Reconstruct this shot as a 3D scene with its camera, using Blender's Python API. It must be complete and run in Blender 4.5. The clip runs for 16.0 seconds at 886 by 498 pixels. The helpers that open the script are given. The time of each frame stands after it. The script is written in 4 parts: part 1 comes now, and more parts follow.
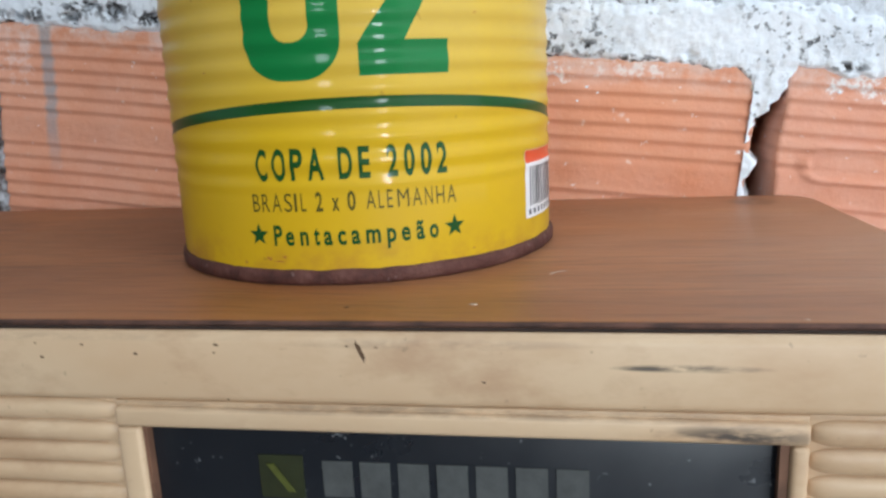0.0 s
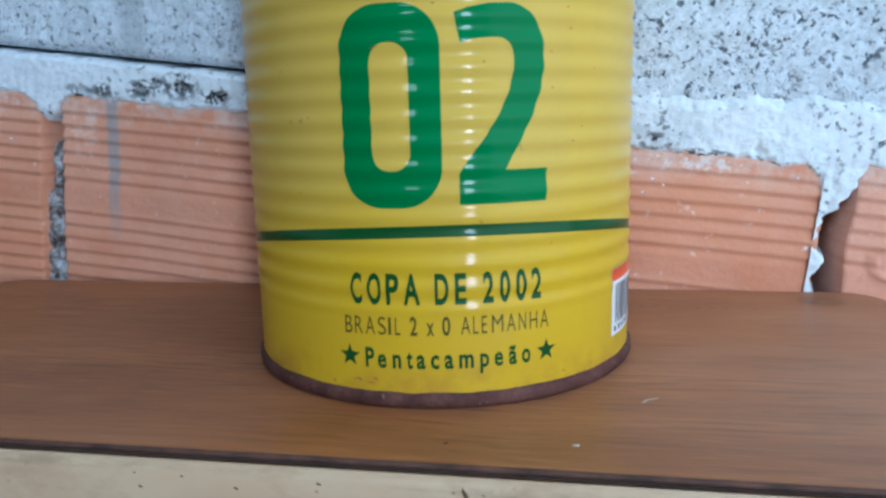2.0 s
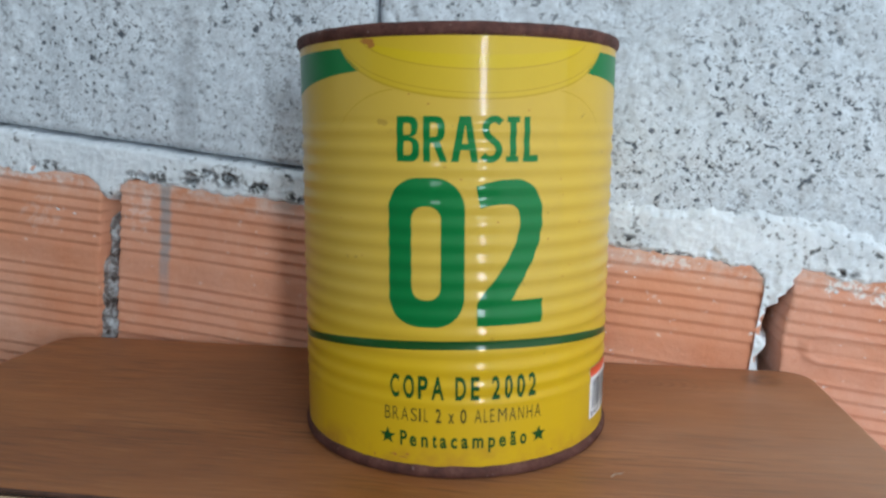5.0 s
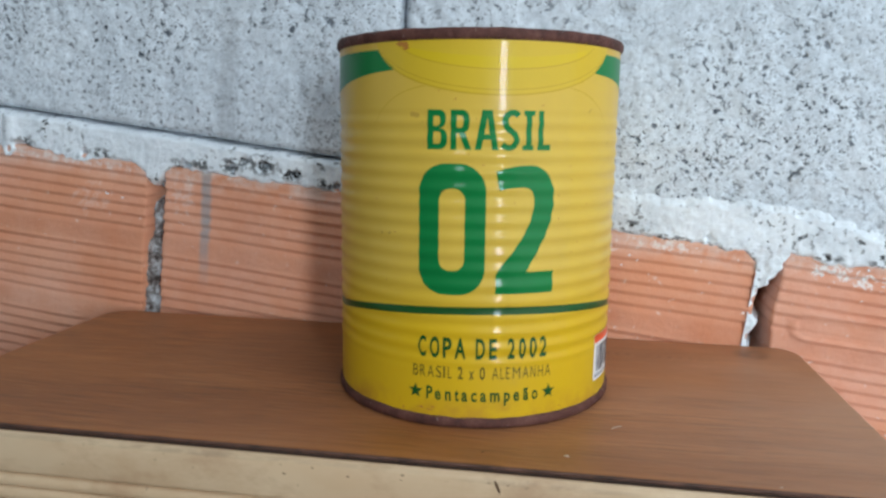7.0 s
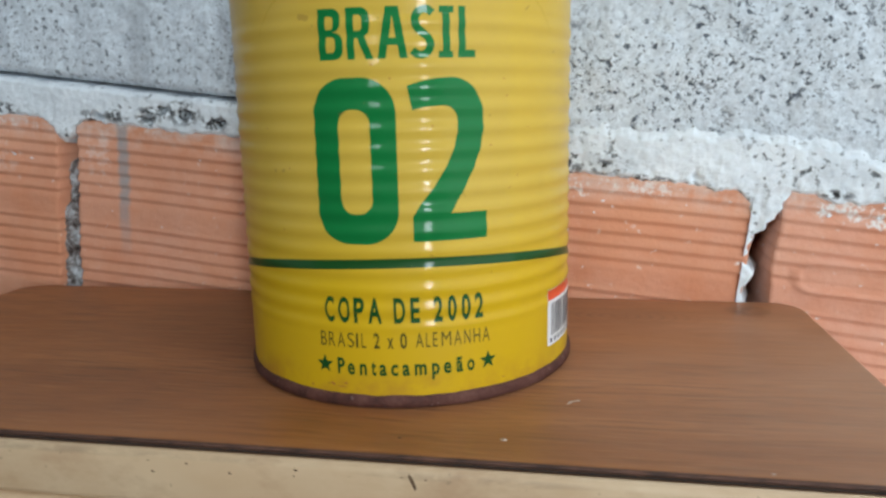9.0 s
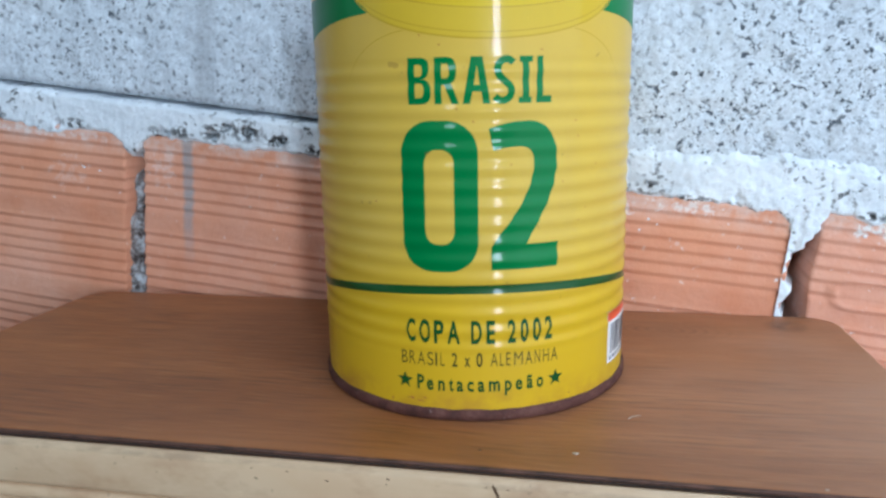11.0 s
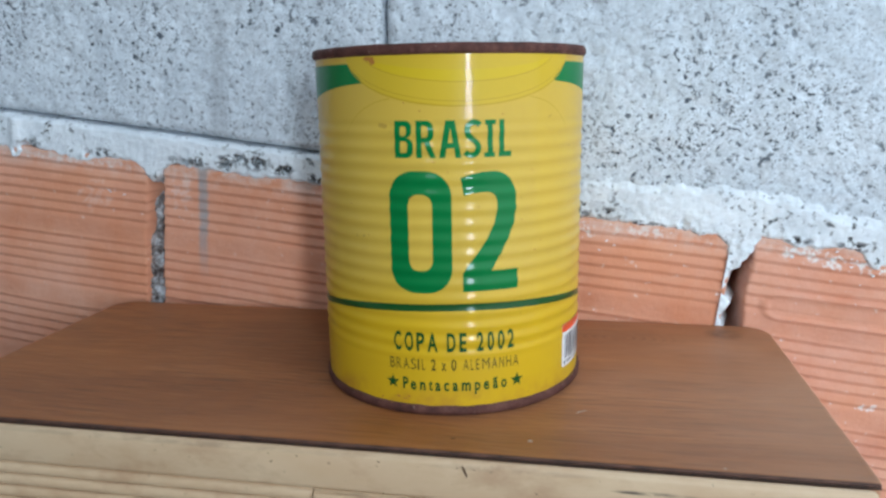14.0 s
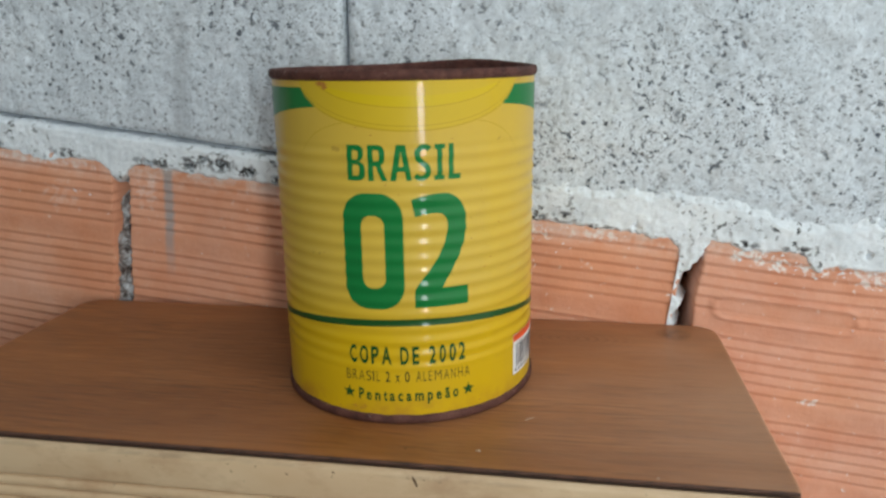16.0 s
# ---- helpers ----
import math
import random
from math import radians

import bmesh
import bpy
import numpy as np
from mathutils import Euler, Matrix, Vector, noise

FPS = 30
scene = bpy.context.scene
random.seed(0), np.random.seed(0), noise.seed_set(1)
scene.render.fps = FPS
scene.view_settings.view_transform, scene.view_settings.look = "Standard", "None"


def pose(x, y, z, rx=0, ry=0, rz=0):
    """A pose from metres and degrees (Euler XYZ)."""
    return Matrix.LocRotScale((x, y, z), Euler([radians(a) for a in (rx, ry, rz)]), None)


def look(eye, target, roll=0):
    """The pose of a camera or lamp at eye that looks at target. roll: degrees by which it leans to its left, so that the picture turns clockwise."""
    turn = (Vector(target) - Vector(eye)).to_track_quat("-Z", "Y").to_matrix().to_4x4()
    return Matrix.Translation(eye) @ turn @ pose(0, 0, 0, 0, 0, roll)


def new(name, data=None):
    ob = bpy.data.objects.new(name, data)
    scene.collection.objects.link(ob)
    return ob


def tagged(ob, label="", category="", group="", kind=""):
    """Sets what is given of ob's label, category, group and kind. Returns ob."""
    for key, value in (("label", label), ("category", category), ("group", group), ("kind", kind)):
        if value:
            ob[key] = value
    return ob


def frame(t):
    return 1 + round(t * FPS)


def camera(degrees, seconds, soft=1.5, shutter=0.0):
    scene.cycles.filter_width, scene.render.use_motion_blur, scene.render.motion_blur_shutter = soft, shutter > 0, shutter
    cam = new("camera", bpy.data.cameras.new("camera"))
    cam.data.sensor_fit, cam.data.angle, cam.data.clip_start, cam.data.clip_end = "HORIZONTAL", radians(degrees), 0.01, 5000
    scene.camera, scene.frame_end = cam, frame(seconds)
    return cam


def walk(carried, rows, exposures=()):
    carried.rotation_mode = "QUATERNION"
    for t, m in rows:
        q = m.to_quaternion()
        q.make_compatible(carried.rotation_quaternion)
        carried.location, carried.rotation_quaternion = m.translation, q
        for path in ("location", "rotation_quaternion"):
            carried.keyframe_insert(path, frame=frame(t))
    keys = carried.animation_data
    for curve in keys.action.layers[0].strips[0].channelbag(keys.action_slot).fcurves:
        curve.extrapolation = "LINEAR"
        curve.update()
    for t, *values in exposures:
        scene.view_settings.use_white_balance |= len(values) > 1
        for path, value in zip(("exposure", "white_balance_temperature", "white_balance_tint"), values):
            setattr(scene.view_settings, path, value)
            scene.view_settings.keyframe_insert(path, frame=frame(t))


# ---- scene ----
# Heights are counted from the top of the wooden case (z = 0). The can stands on the z axis.
cam = camera(62.7, 16.0, soft=2.65)
ROWS = [
    (0.0, 0.0517, -0.1960, 0.0407, 77.47, 2.55, 8.60),
    (0.5, 0.0579, -0.2047, 0.0452, 78.08, 2.73, 8.35),
    (1.0, 0.0602, -0.1969, 0.0524, 80.56, 2.77, 9.72),
    (1.5, 0.0563, -0.1882, 0.0649, 80.27, 2.30, 9.34),
    (2.0, 0.0344, -0.1941, 0.0619, 79.59, 1.42, 9.81),
    (2.5, 0.0241, -0.1993, 0.0702, 80.14, 0.45, 10.22),
    (3.0, 0.0198, -0.2127, 0.0758, 80.60, 0.42, 9.43),
    (3.5, 0.0211, -0.2253, 0.0858, 81.22, -0.35, 9.71),
    (4.0, 0.0366, -0.2453, 0.1032, 82.52, 0.33, 7.60),
    (4.5, 0.0359, -0.2442, 0.0986, 81.20, -0.09, 8.44),
    (5.0, 0.0319, -0.2381, 0.0965, 80.66, -0.20, 8.71),
    (7.5, 0.0318, -0.2707, 0.0940, 80.37, -0.76, 9.55),
    (8.0, 0.0476, -0.2686, 0.0871, 80.76, 0.12, 8.30),
    (8.5, 0.0529, -0.2209, 0.0779, 79.29, 1.33, 9.65),
    (11.0, 0.0363, -0.2376, 0.0919, 77.61, 1.04, 10.91),
    (11.5, 0.0367, -0.2568, 0.1061, 78.15, 0.87, 10.99),
    (12.0, 0.0364, -0.2637, 0.1035, 77.77, 0.66, 11.06),
    (12.5, 0.0361, -0.2675, 0.1007, 77.19, 0.23, 11.22),
    (13.0, 0.0454, -0.2654, 0.1050, 77.44, 1.31, 10.51),
    (13.5, 0.0516, -0.2684, 0.1054, 77.10, 1.40, 10.43),
    (14.0, 0.0494, -0.2769, 0.1099, 77.51, 0.94, 10.61),
    (14.5, 0.0497, -0.2949, 0.1334, 76.35, 0.45, 10.60),
    (15.0, 0.0584, -0.3154, 0.1582, 75.26, 1.51, 9.91),
    (15.5, 0.0615, -0.2995, 0.1364, 74.97, 0.31, 8.48),
    (16.0, 0.0605, -0.2792, 0.1291, 74.76, 0.75, 9.22),
]
EXPOSURES = [(0.0, 0.09, 6600, 14), (0.5, 0.02, 6350, 11), (1.0, -0.13, 5660, 10), (1.5, -0.15, 5320, 7), (2.0, -0.07, 5340, 6), (2.5, -0.05, 5240, 4), (3.0, -0.05, 5150, 3), (3.5, -0.07, 5240, 3), (4.0, -0.23, 5620, 5), (4.5, -0.23, 6320, 8), (5.0, -0.19, 6560, 10), (7.5, -0.09, 6610, 10), (8.0, -0.14, 6720, 10), (8.5, -0.18, 6840, 10), (11.0, 0.08, 5900, 10), (11.5, 0.02, 5710, 10), (12.0, 0.04, 5750, 10), (12.5, 0.08, 5870, 10), (13.0, 0.05, 5900, 10), (13.5, 0.01, 6140, 10), (14.0, -0.05, 6240, 10), (14.5, -0.12, 6450, 10), (15.0, -0.21, 6900, 13), (15.5, -0.23, 7090, 10), (16.0, -0.29, 7280, 10)]
walk(cam, [(t, pose(x, y, z, rx, ry, rz)) for t, x, y, z, rx, ry, rz in ROWS], EXPOSURES)

# ---- world and light ----
world = bpy.data.worlds.new("world")
scene.world = world
world.use_nodes = True
_bg = world.node_tree.nodes["Background"]
_sky = world.node_tree.nodes.new("ShaderNodeTexSky")
_sky.sky_type, _sky.sun_disc = "NISHITA", False
_sky.sun_elevation, _sky.sun_rotation = radians(40), radians(160)
world.node_tree.links.new(_sky.outputs[0], _bg.inputs[0])
_bg.inputs[1].default_value = 0.12


def window_light(name, m, w, h, watts, colour):
    data = bpy.data.lights.new(name, "AREA")
    data.shape, data.size, data.size_y, data.energy, data.color = "RECTANGLE", w, h, watts, colour
    ob = new(name, data)
    ob.matrix_world = m
    return ob


ROOM_X0, ROOM_X1, ROOM_Y0, FLOOR_Z, CEIL_Z = -1.3, 0.90, -1.22, -1.05, 1.45
# openings: centre along the wall, centre height, width, height
DOOR_SLIT = (0.585, 0.19, 0.125, 0.48)
HIGH_WINDOW = (-0.15, 0.62, 0.15, 0.26)
SIDE_WINDOW = (-0.62, 0.22, 1.12, 1.80)
# unseen roof opening added for soft fill light: centre x, y, size x, y
ROOF_FILL = (0.60, -0.50, 0.50, 0.60)
# unseen west opening, added so a weak lamp lifts the can's left side
WEST_FILL = (-0.62, 0.25, 0.95, 1.10)
DAY = (0.79, 0.92, 1.0)
window_light("daylight_slit", look((DOOR_SLIT[0], ROOM_Y0 - 0.02, DOOR_SLIT[1]), (DOOR_SLIT[0], 0, DOOR_SLIT[1])), DOOR_SLIT[2], DOOR_SLIT[3], 9.8, DAY)
window_light("daylight_high", look((HIGH_WINDOW[0], ROOM_Y0 - 0.02, HIGH_WINDOW[1]), (HIGH_WINDOW[0], 0, HIGH_WINDOW[1])), HIGH_WINDOW[2], HIGH_WINDOW[3], 2.6, DAY)
window_light("daylight_side", look((ROOM_X1 + 0.02, SIDE_WINDOW[0], SIDE_WINDOW[1]), (0, SIDE_WINDOW[0], SIDE_WINDOW[1])), SIDE_WINDOW[2], SIDE_WINDOW[3], 9.5, DAY)
window_light("daylight_west", look((ROOM_X0 - 0.02, WEST_FILL[0], WEST_FILL[1]), (0, WEST_FILL[0], WEST_FILL[1])), WEST_FILL[2], WEST_FILL[3], 0.3, DAY)
window_light("daylight_roof", look((ROOF_FILL[0], ROOF_FILL[1], CEIL_Z + 0.02), (ROOF_FILL[0], ROOF_FILL[1], 0)), ROOF_FILL[2], ROOF_FILL[3], 7.5, DAY)

# ---- materials ----
class Mat:
    """A node material built step by step."""

    def __init__(self, name, rough=0.5, metal=0.0, spec=0.5):
        self.m = bpy.data.materials.new(name)
        self.m.use_nodes = True
        self.t = self.m.node_tree
        self.b = self.t.nodes["Principled BSDF"]
        self.b.inputs["Roughness"].default_value = rough
        self.b.inputs["Metallic"].default_value = metal
        self.b.inputs["Specular IOR Level"].default_value = spec
        self.co = self.node("ShaderNodeTexCoord").outputs["Object"]

    def node(self, kind, **k):
        n = self.t.nodes.new(kind)
        for key, v in k.items():
            n.inputs[key].default_value = v
        return n

    def link(self, a, b):
        self.t.links.new(a, b)

    def coord(self, sx=1, sy=1, sz=1, rz=0.0):
        n = self.node("ShaderNodeMapping")
        n.inputs["Scale"].default_value = (sx, sy, sz)
        n.inputs["Rotation"].default_value = (0, 0, rz)
        self.link(self.co, n.inputs["Vector"])
        return n.outputs[0]

    def noise(self, scale, detail=4, rough=0.6, co=None, distort=0.0):
        n = self.node("ShaderNodeTexNoise", Scale=scale, Detail=detail, Roughness=rough, Distortion=distort)
        self.link(co or self.co, n.inputs["Vector"])
        return n.outputs["Fac"]

    def ramp(self, fac, stops):
        n = self.node("ShaderNodeValToRGB")
        e = n.color_ramp.elements
        while len(e) < len(stops):
            e.new(0.5)
        for el, (p, c) in zip(e, stops):
            el.position = p
            el.color = (*c, 1) if len(c) == 3 else c
        self.link(fac, n.inputs[0])
        return n.outputs[0]

    def grey(self, fac, p0, v0, p1, v1):
        return self.ramp(fac, [(p0, (v0,) * 3), (p1, (v1,) * 3)])

    def mix(self, fac, a, b, mode="MIX"):
        n = self.t.nodes.new("ShaderNodeMix")
        n.data_type, n.blend_type = "RGBA", mode
        for sock, v in ((n.inputs[0], fac), (n.inputs[6], a), (n.inputs[7], b)):
            if isinstance(v, (int, float)):
                sock.default_value = v
            elif isinstance(v, tuple):
                sock.default_value = (*v, 1)
            else:
                self.link(v, sock)
        return n.outputs[2]

    def math(self, op, a, b=0.0):
        n = self.t.nodes.new("ShaderNodeMath")
        n.operation = op
        for sock, v in zip(n.inputs, (a, b)):
            if isinstance(v, (int, float)):
                sock.default_value = v
            else:
                self.link(v, sock)
        return n.outputs[0]

    def bell(self, v, centre, half):
        """1 at the centre, 0 at half away and beyond."""
        n = self.math("ABSOLUTE", self.math("SUBTRACT", v, centre))
        return self.grey(self.math("DIVIDE", n, half), 0.0, 1.0, 1.0, 0.0)

    def patch(self, cx, cz, hw, hh):
        """A soft upright oval patch in x and z."""
        a = self.math("DIVIDE", self.math("SUBTRACT", self.axis(0), cx), hw)
        b = self.math("DIVIDE", self.math("SUBTRACT", self.axis(2), cz), hh)
        d = self.math("ADD", self.math("MULTIPLY", a, a), self.math("MULTIPLY", b, b))
        return self.grey(d, 0.0, 1.0, 1.0, 0.0)

    def axis(self, which):
        n = self.node("ShaderNodeSeparateXYZ")
        self.link(self.co, n.inputs[0])
        return n.outputs[which]

    def colour(self, c):
        if isinstance(c, tuple):
            self.b.inputs["Base Color"].default_value = (*c, 1)
        else:
            self.link(c, self.b.inputs["Base Color"])
        return self

    def rough(self, v):
        self.link(v, self.b.inputs["Roughness"])
        return self

    def bump(self, h, dist, strength=1.0):
        n = self.node("ShaderNodeBump", Strength=strength, Distance=dist)
        self.link(h, n.inputs["Height"])
        self.link(n.outputs[0], self.b.inputs["Normal"])
        return self


def mat_brick(name, smears=(), run=None):
    """Fired clay; smears are ovals of wiped mortar (u, v, half width, half height, strength), run a dried cement run (u, end)."""
    m = Mat(name, rough=0.85, spec=0.25)
    base = m.ramp(m.noise(14, 5, 0.6), [(0.3, (0.57, 0.200, 0.105)), (0.55, (0.69, 0.290, 0.175)), (0.75, (0.76, 0.395, 0.275))])
    streak = m.grey(m.noise(30, 4, 0.6, m.coord(0.25, 1, 2.2)), 0.45, 0.0, 0.75, 0.55)
    c = m.mix(streak, base, (0.74, 0.38, 0.24))
    dust = m.grey(m.noise(9, 6, 0.7), 0.42, 0.0, 0.70, 0.55)
    c = m.mix(dust, c, (0.77, 0.50, 0.42))
    spots = m.grey(m.noise(160, 2, 0.5), 0.70, 0.0, 0.76, 0.7)
    c = m.mix(spots, c, (0.78, 0.66, 0.58))
    info = m.node("ShaderNodeObjectInfo").outputs["Random"]
    c = m.mix(m.grey(info, 0.0, 0.0, 1.0, 0.25), c, (0.66, 0.30, 0.16))
    # cement dust along the upper edge
    rag = m.noise(260, 6, 0.72)
    top = m.math("MULTIPLY", m.grey(m.math("ADD", m.axis(2), 1.0), 0.988, 0.0, 1.0, 1.0), m.grey(m.noise(70, 5, 0.7), 0.42, 0.0, 0.62, 0.75))
    c = m.mix(top, c, (0.76, 0.66, 0.61))
    for u, v, hw, hh, k in smears:
        spot = m.math("ADD", m.math("MULTIPLY", m.patch(u, v, hw, hh), 0.20), rag)
        c = m.mix(m.grey(spot, 0.64, 0.0, 0.72, k), c, (0.80, 0.76, 0.74))
    if run:
        u, end = run
        x = m.math("SUBTRACT", m.math("ADD", m.axis(0), m.math("MULTIPLY", m.math("SUBTRACT", m.noise(90, 3, 0.5), 0.5), 0.0022)), m.math("MULTIPLY", m.axis(2), -0.03))
        taper = m.grey(m.math("DIVIDE", m.axis(2), -end), 0.55, 1.0, 1.0, 0.0)
        wide = m.grey(m.math("DIVIDE", m.math("ABSOLUTE", m.math("SUBTRACT", x, u)), 0.0034), 0.45, 1.0, 0.95, 0.0)
        c = m.mix(m.math("MULTIPLY", m.math("MULTIPLY", wide, taper), m.grey(rag, 0.3, 0.95, 0.75, 0.55)), c, (0.33, 0.315, 0.32))
    m.colour(c)
    h = m.math("ADD", m.noise(350, 4, 0.7), m.math("MULTIPLY", m.noise(60, 4, 0.6, m.coord(0.3, 1, 1)), 1.4))
    return m.bump(h, 0.0007, 0.6).m


STREAK = (0.300, 0.008)


def mat_concrete():
    m = Mat("concrete_block", rough=0.95, spec=0.2)
    base = m.ramp(m.noise(16, 5, 0.65), [(0.3, (0.60, 0.65, 0.71)), (0.5, (0.68, 0.73, 0.79)), (0.72, (0.75, 0.795, 0.85))])
    grain = m.grey(m.noise(420, 3, 0.7), 0.3, 0.76, 0.7, 1.10)
    c = m.mix(1.0, base, grain, "MULTIPLY")
    pits = m.grey(m.noise(330, 4, 0.66, None, 0.15), 0.385, 1.0, 0.43, 0.0)
    dense = m.grey(m.noise(13, 4, 0.6), 0.36, 0.08, 0.60, 1.0)
    big = m.math("MULTIPLY", m.grey(m.noise(150, 3, 0.6), 0.33, 1.0, 0.40, 0.0), m.grey(m.noise(20, 2, 0.5), 0.5, 0.0, 0.62, 1.0))
    pit = m.math("MAXIMUM", m.math("MULTIPLY", pits, dense), big)
    c = m.mix(pit, c, (0.11, 0.125, 0.15))
    flecks = m.math("MULTIPLY", m.grey(m.noise(640, 3, 0.6), 0.36, 0.85, 0.42, 0.0), m.grey(m.noise(24, 4, 0.6), 0.40, 0.1, 0.60, 1.0))
    c = m.mix(flecks, c, (0.16, 0.175, 0.20))
    # a damp streak run down the face and soot along the block edges
    streak = m.math("MULTIPLY", m.bell(m.axis(0), *STREAK), m.grey(m.noise(30, 4, 0.6, m.coord(2, 1, 0.3)), 0.3, 0.15, 0.7, 0.55))
    c = m.mix(streak, c, (0.30, 0.31, 0.33))
    m.colour(c)
    h = m.math("SUBTRACT", m.noise(300, 5, 0.75), m.math("MULTIPLY", pit, 1.6))
    return m.bump(h, 0.0012, 0.55).m


def mat_mortar():
    m = Mat("cement_mortar", rough=0.95, spec=0.2)
    base = m.ramp(m.noise(45, 5, 0.65), [(0.28, (0.60, 0.645, 0.69)), (0.5, (0.79, 0.835, 0.885)), (0.75, (0.85, 0.89, 0.93))])
    pits = m.math("MULTIPLY", m.grey(m.noise(290, 4, 0.68), 0.37, 1.0, 0.43, 0.0), m.grey(m.noise(40, 3, 0.6), 0.46, 0.04, 0.62, 1.0))
    c = m.mix(pits, base, (0.09, 0.095, 0.10))
    # black blots painted for the shade in open holes along the bed
    hole_shade = m.noise(330, 3, 0.6)
    for cx, cz, hw, hh in ((-0.079, 0.0015, 0.005, 0.004), (0.006, -0.001, 0.0045, 0.006), (0.020, 0.003, 0.006, 0.003), (0.036, 0.0045, 0.007, 0.005), (0.052, 0.007, 0.009, 0.006), (0.066, 0.004, 0.007, 0.004), (-0.035, 0.0015, 0.008, 0.003), (0.085, 0.002, 0.006, 0.003), (0.168, 0.0022, 0.009, 0.0022), (0.190, 0.0020, 0.011, 0.0024), (0.213, 0.0010, 0.010, 0.0024), (0.228, 0.0025, 0.006, 0.0036), (0.246, -0.0005, 0.010, 0.0020), (0.265, -0.0012, 0.008, 0.0018), (0.312, 0.0010, 0.007, 0.0020), (0.336, 0.0012, 0.009, 0.0026)):
        c = m.mix(m.math("MULTIPLY", m.math("POWER", m.patch(cx, cz, hw, hh), 0.6), m.grey(hole_shade, 0.46, 1.0, 0.54, 0.0)), c, (0.035, 0.032, 0.032))
    m.colour(c)
    h = m.math("SUBTRACT", m.noise(260, 5, 0.75), pits)
    return m.bump(h, 0.0014, 0.7).m


def mat_joint():
    m = Mat("crumbled_mortar", rough=0.95, spec=0.15)
    c = m.ramp(m.noise(150, 4, 0.65), [(0.36, (0.05, 0.034, 0.030)), (0.47, (0.22, 0.20, 0.195)), (0.60, (0.52, 0.54, 0.57))])
    m.colour(c)
    return m.bump(m.noise(300, 4, 0.7), 0.0012, 0.7).m


def mat_wood():
    m = Mat("wood_veneer", rough=0.45, spec=0.42)
    m.b.inputs["Sheen Weight"].default_value = 0.03
    m.b.inputs["Sheen Roughness"].default_value = 0.45
    m.b.inputs["Sheen Tint"].default_value = (1.0, 0.88, 0.80, 1)
    warp = m.noise(7, 3, 0.5, m.coord(0.5, 1.2, 1))
    co = m.coord(0.05, 1.0, 1.0)
    add = m.node("ShaderNodeVectorMath")
    add.operation = "MULTIPLY_ADD"
    m.link(warp, add.inputs[0])
    add.inputs[1].default_value = (0.0, 0.03, 0.0)
    m.link(co, add.inputs[2])
    fine = m.noise(560, 4, 0.65, add.outputs[0])
    hair = m.noise(1100, 3, 0.6, add.outputs[0])
    broad = m.noise(60, 4, 0.6, add.outputs[0])
    c = m.ramp(broad, [(0.3, (0.240, 0.077, 0.020)), (0.5, (0.320, 0.109, 0.029)), (0.72, (0.41, 0.152, 0.046))])
    grainy = m.grey(m.noise(9, 3, 0.5, m.coord(0.5, 1.6, 1)), 0.38, 0.25, 0.62, 1.0)
    c = m.mix(m.math("MULTIPLY", m.grey(fine, 0.38, 0.90, 0.48, 0.0), grainy), c, (0.15, 0.050, 0.016))
    c = m.mix(m.math("MULTIPLY", m.grey(hair, 0.40, 0.50, 0.48, 0.0), grainy), c, (0.18, 0.065, 0.022))
    c = m.mix(m.grey(hair, 0.56, 0.0, 0.68, 0.35), c, (0.50, 0.24, 0.095))
    # a few darker rings of a knot
    gap = m.node("ShaderNodeVectorMath")
    gap.operation = "SUBTRACT"
    gap.inputs[1].default_value = (0.068, 0.040, 0.0)
    m.link(m.co, gap.inputs[0])
    sq = m.node("ShaderNodeMapping")
    sq.inputs["Scale"].default_value = (1.0, 2.0, 0.0)
    m.link(gap.outputs[0], sq.inputs["Vector"])
    ln = m.node("ShaderNodeVectorMath")
    ln.operation = "LENGTH"
    m.link(sq.outputs[0], ln.inputs[0])
    ring = m.math("SINE", m.math("MULTIPLY", m.math("ADD", ln.outputs["Value"], m.math("MULTIPLY", warp, 0.006)), 1500))
    near = m.grey(ln.outputs["Value"], 0.006, 0.9, 0.032, 0.0)
    dust = m.grey(m.noise(11, 6, 0.7), 0.46, 0.0, 0.78, 0.22)
    c = m.mix(dust, c, (0.46, 0.26, 0.165))
    # patchy paler veneer toward the right: side light put into the colour
    worn_lit = m.math("MULTIPLY", m.grey(m.math("ADD", m.axis(0), 0.5), 0.50, 0.0, 0.62, 1.0), m.grey(m.noise(26, 5, 0.65, m.coord(0.4, 1, 1)), 0.30, 0.15, 0.65, 0.55))
    c = m.mix(worn_lit, c, (0.56, 0.30, 0.18))
    c = m.mix(m.math("MULTIPLY", near, m.grey(ring, -1.0, 0.30, 1.0, 0.75)), c, (0.15, 0.058, 0.023))
    # a dark spill mark by the back corner
    px, py = (m.math("DIVIDE", m.math("SUBTRACT", m.axis(i), q), h) for i, q, h in ((0, 0.114, 0.009), (1, 0.051, 0.008)))
    spill = m.grey(m.math("ADD", m.math("MULTIPLY", px, px), m.math("MULTIPLY", py, py)), 0.0, 1.0, 1.0, 0.0)
    c = m.mix(m.math("MULTIPLY", spill, m.grey(m.noise(160, 4, 0.6), 0.35, 0.1, 0.6, 0.8)), c, (0.13, 0.06, 0.03))
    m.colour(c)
    m.rough(m.grey(m.noise(22, 4, 0.6), 0.3, 0.40, 0.7, 0.50))
    return m.bump(m.math("ADD", fine, hair), 0.0002, 0.5).m


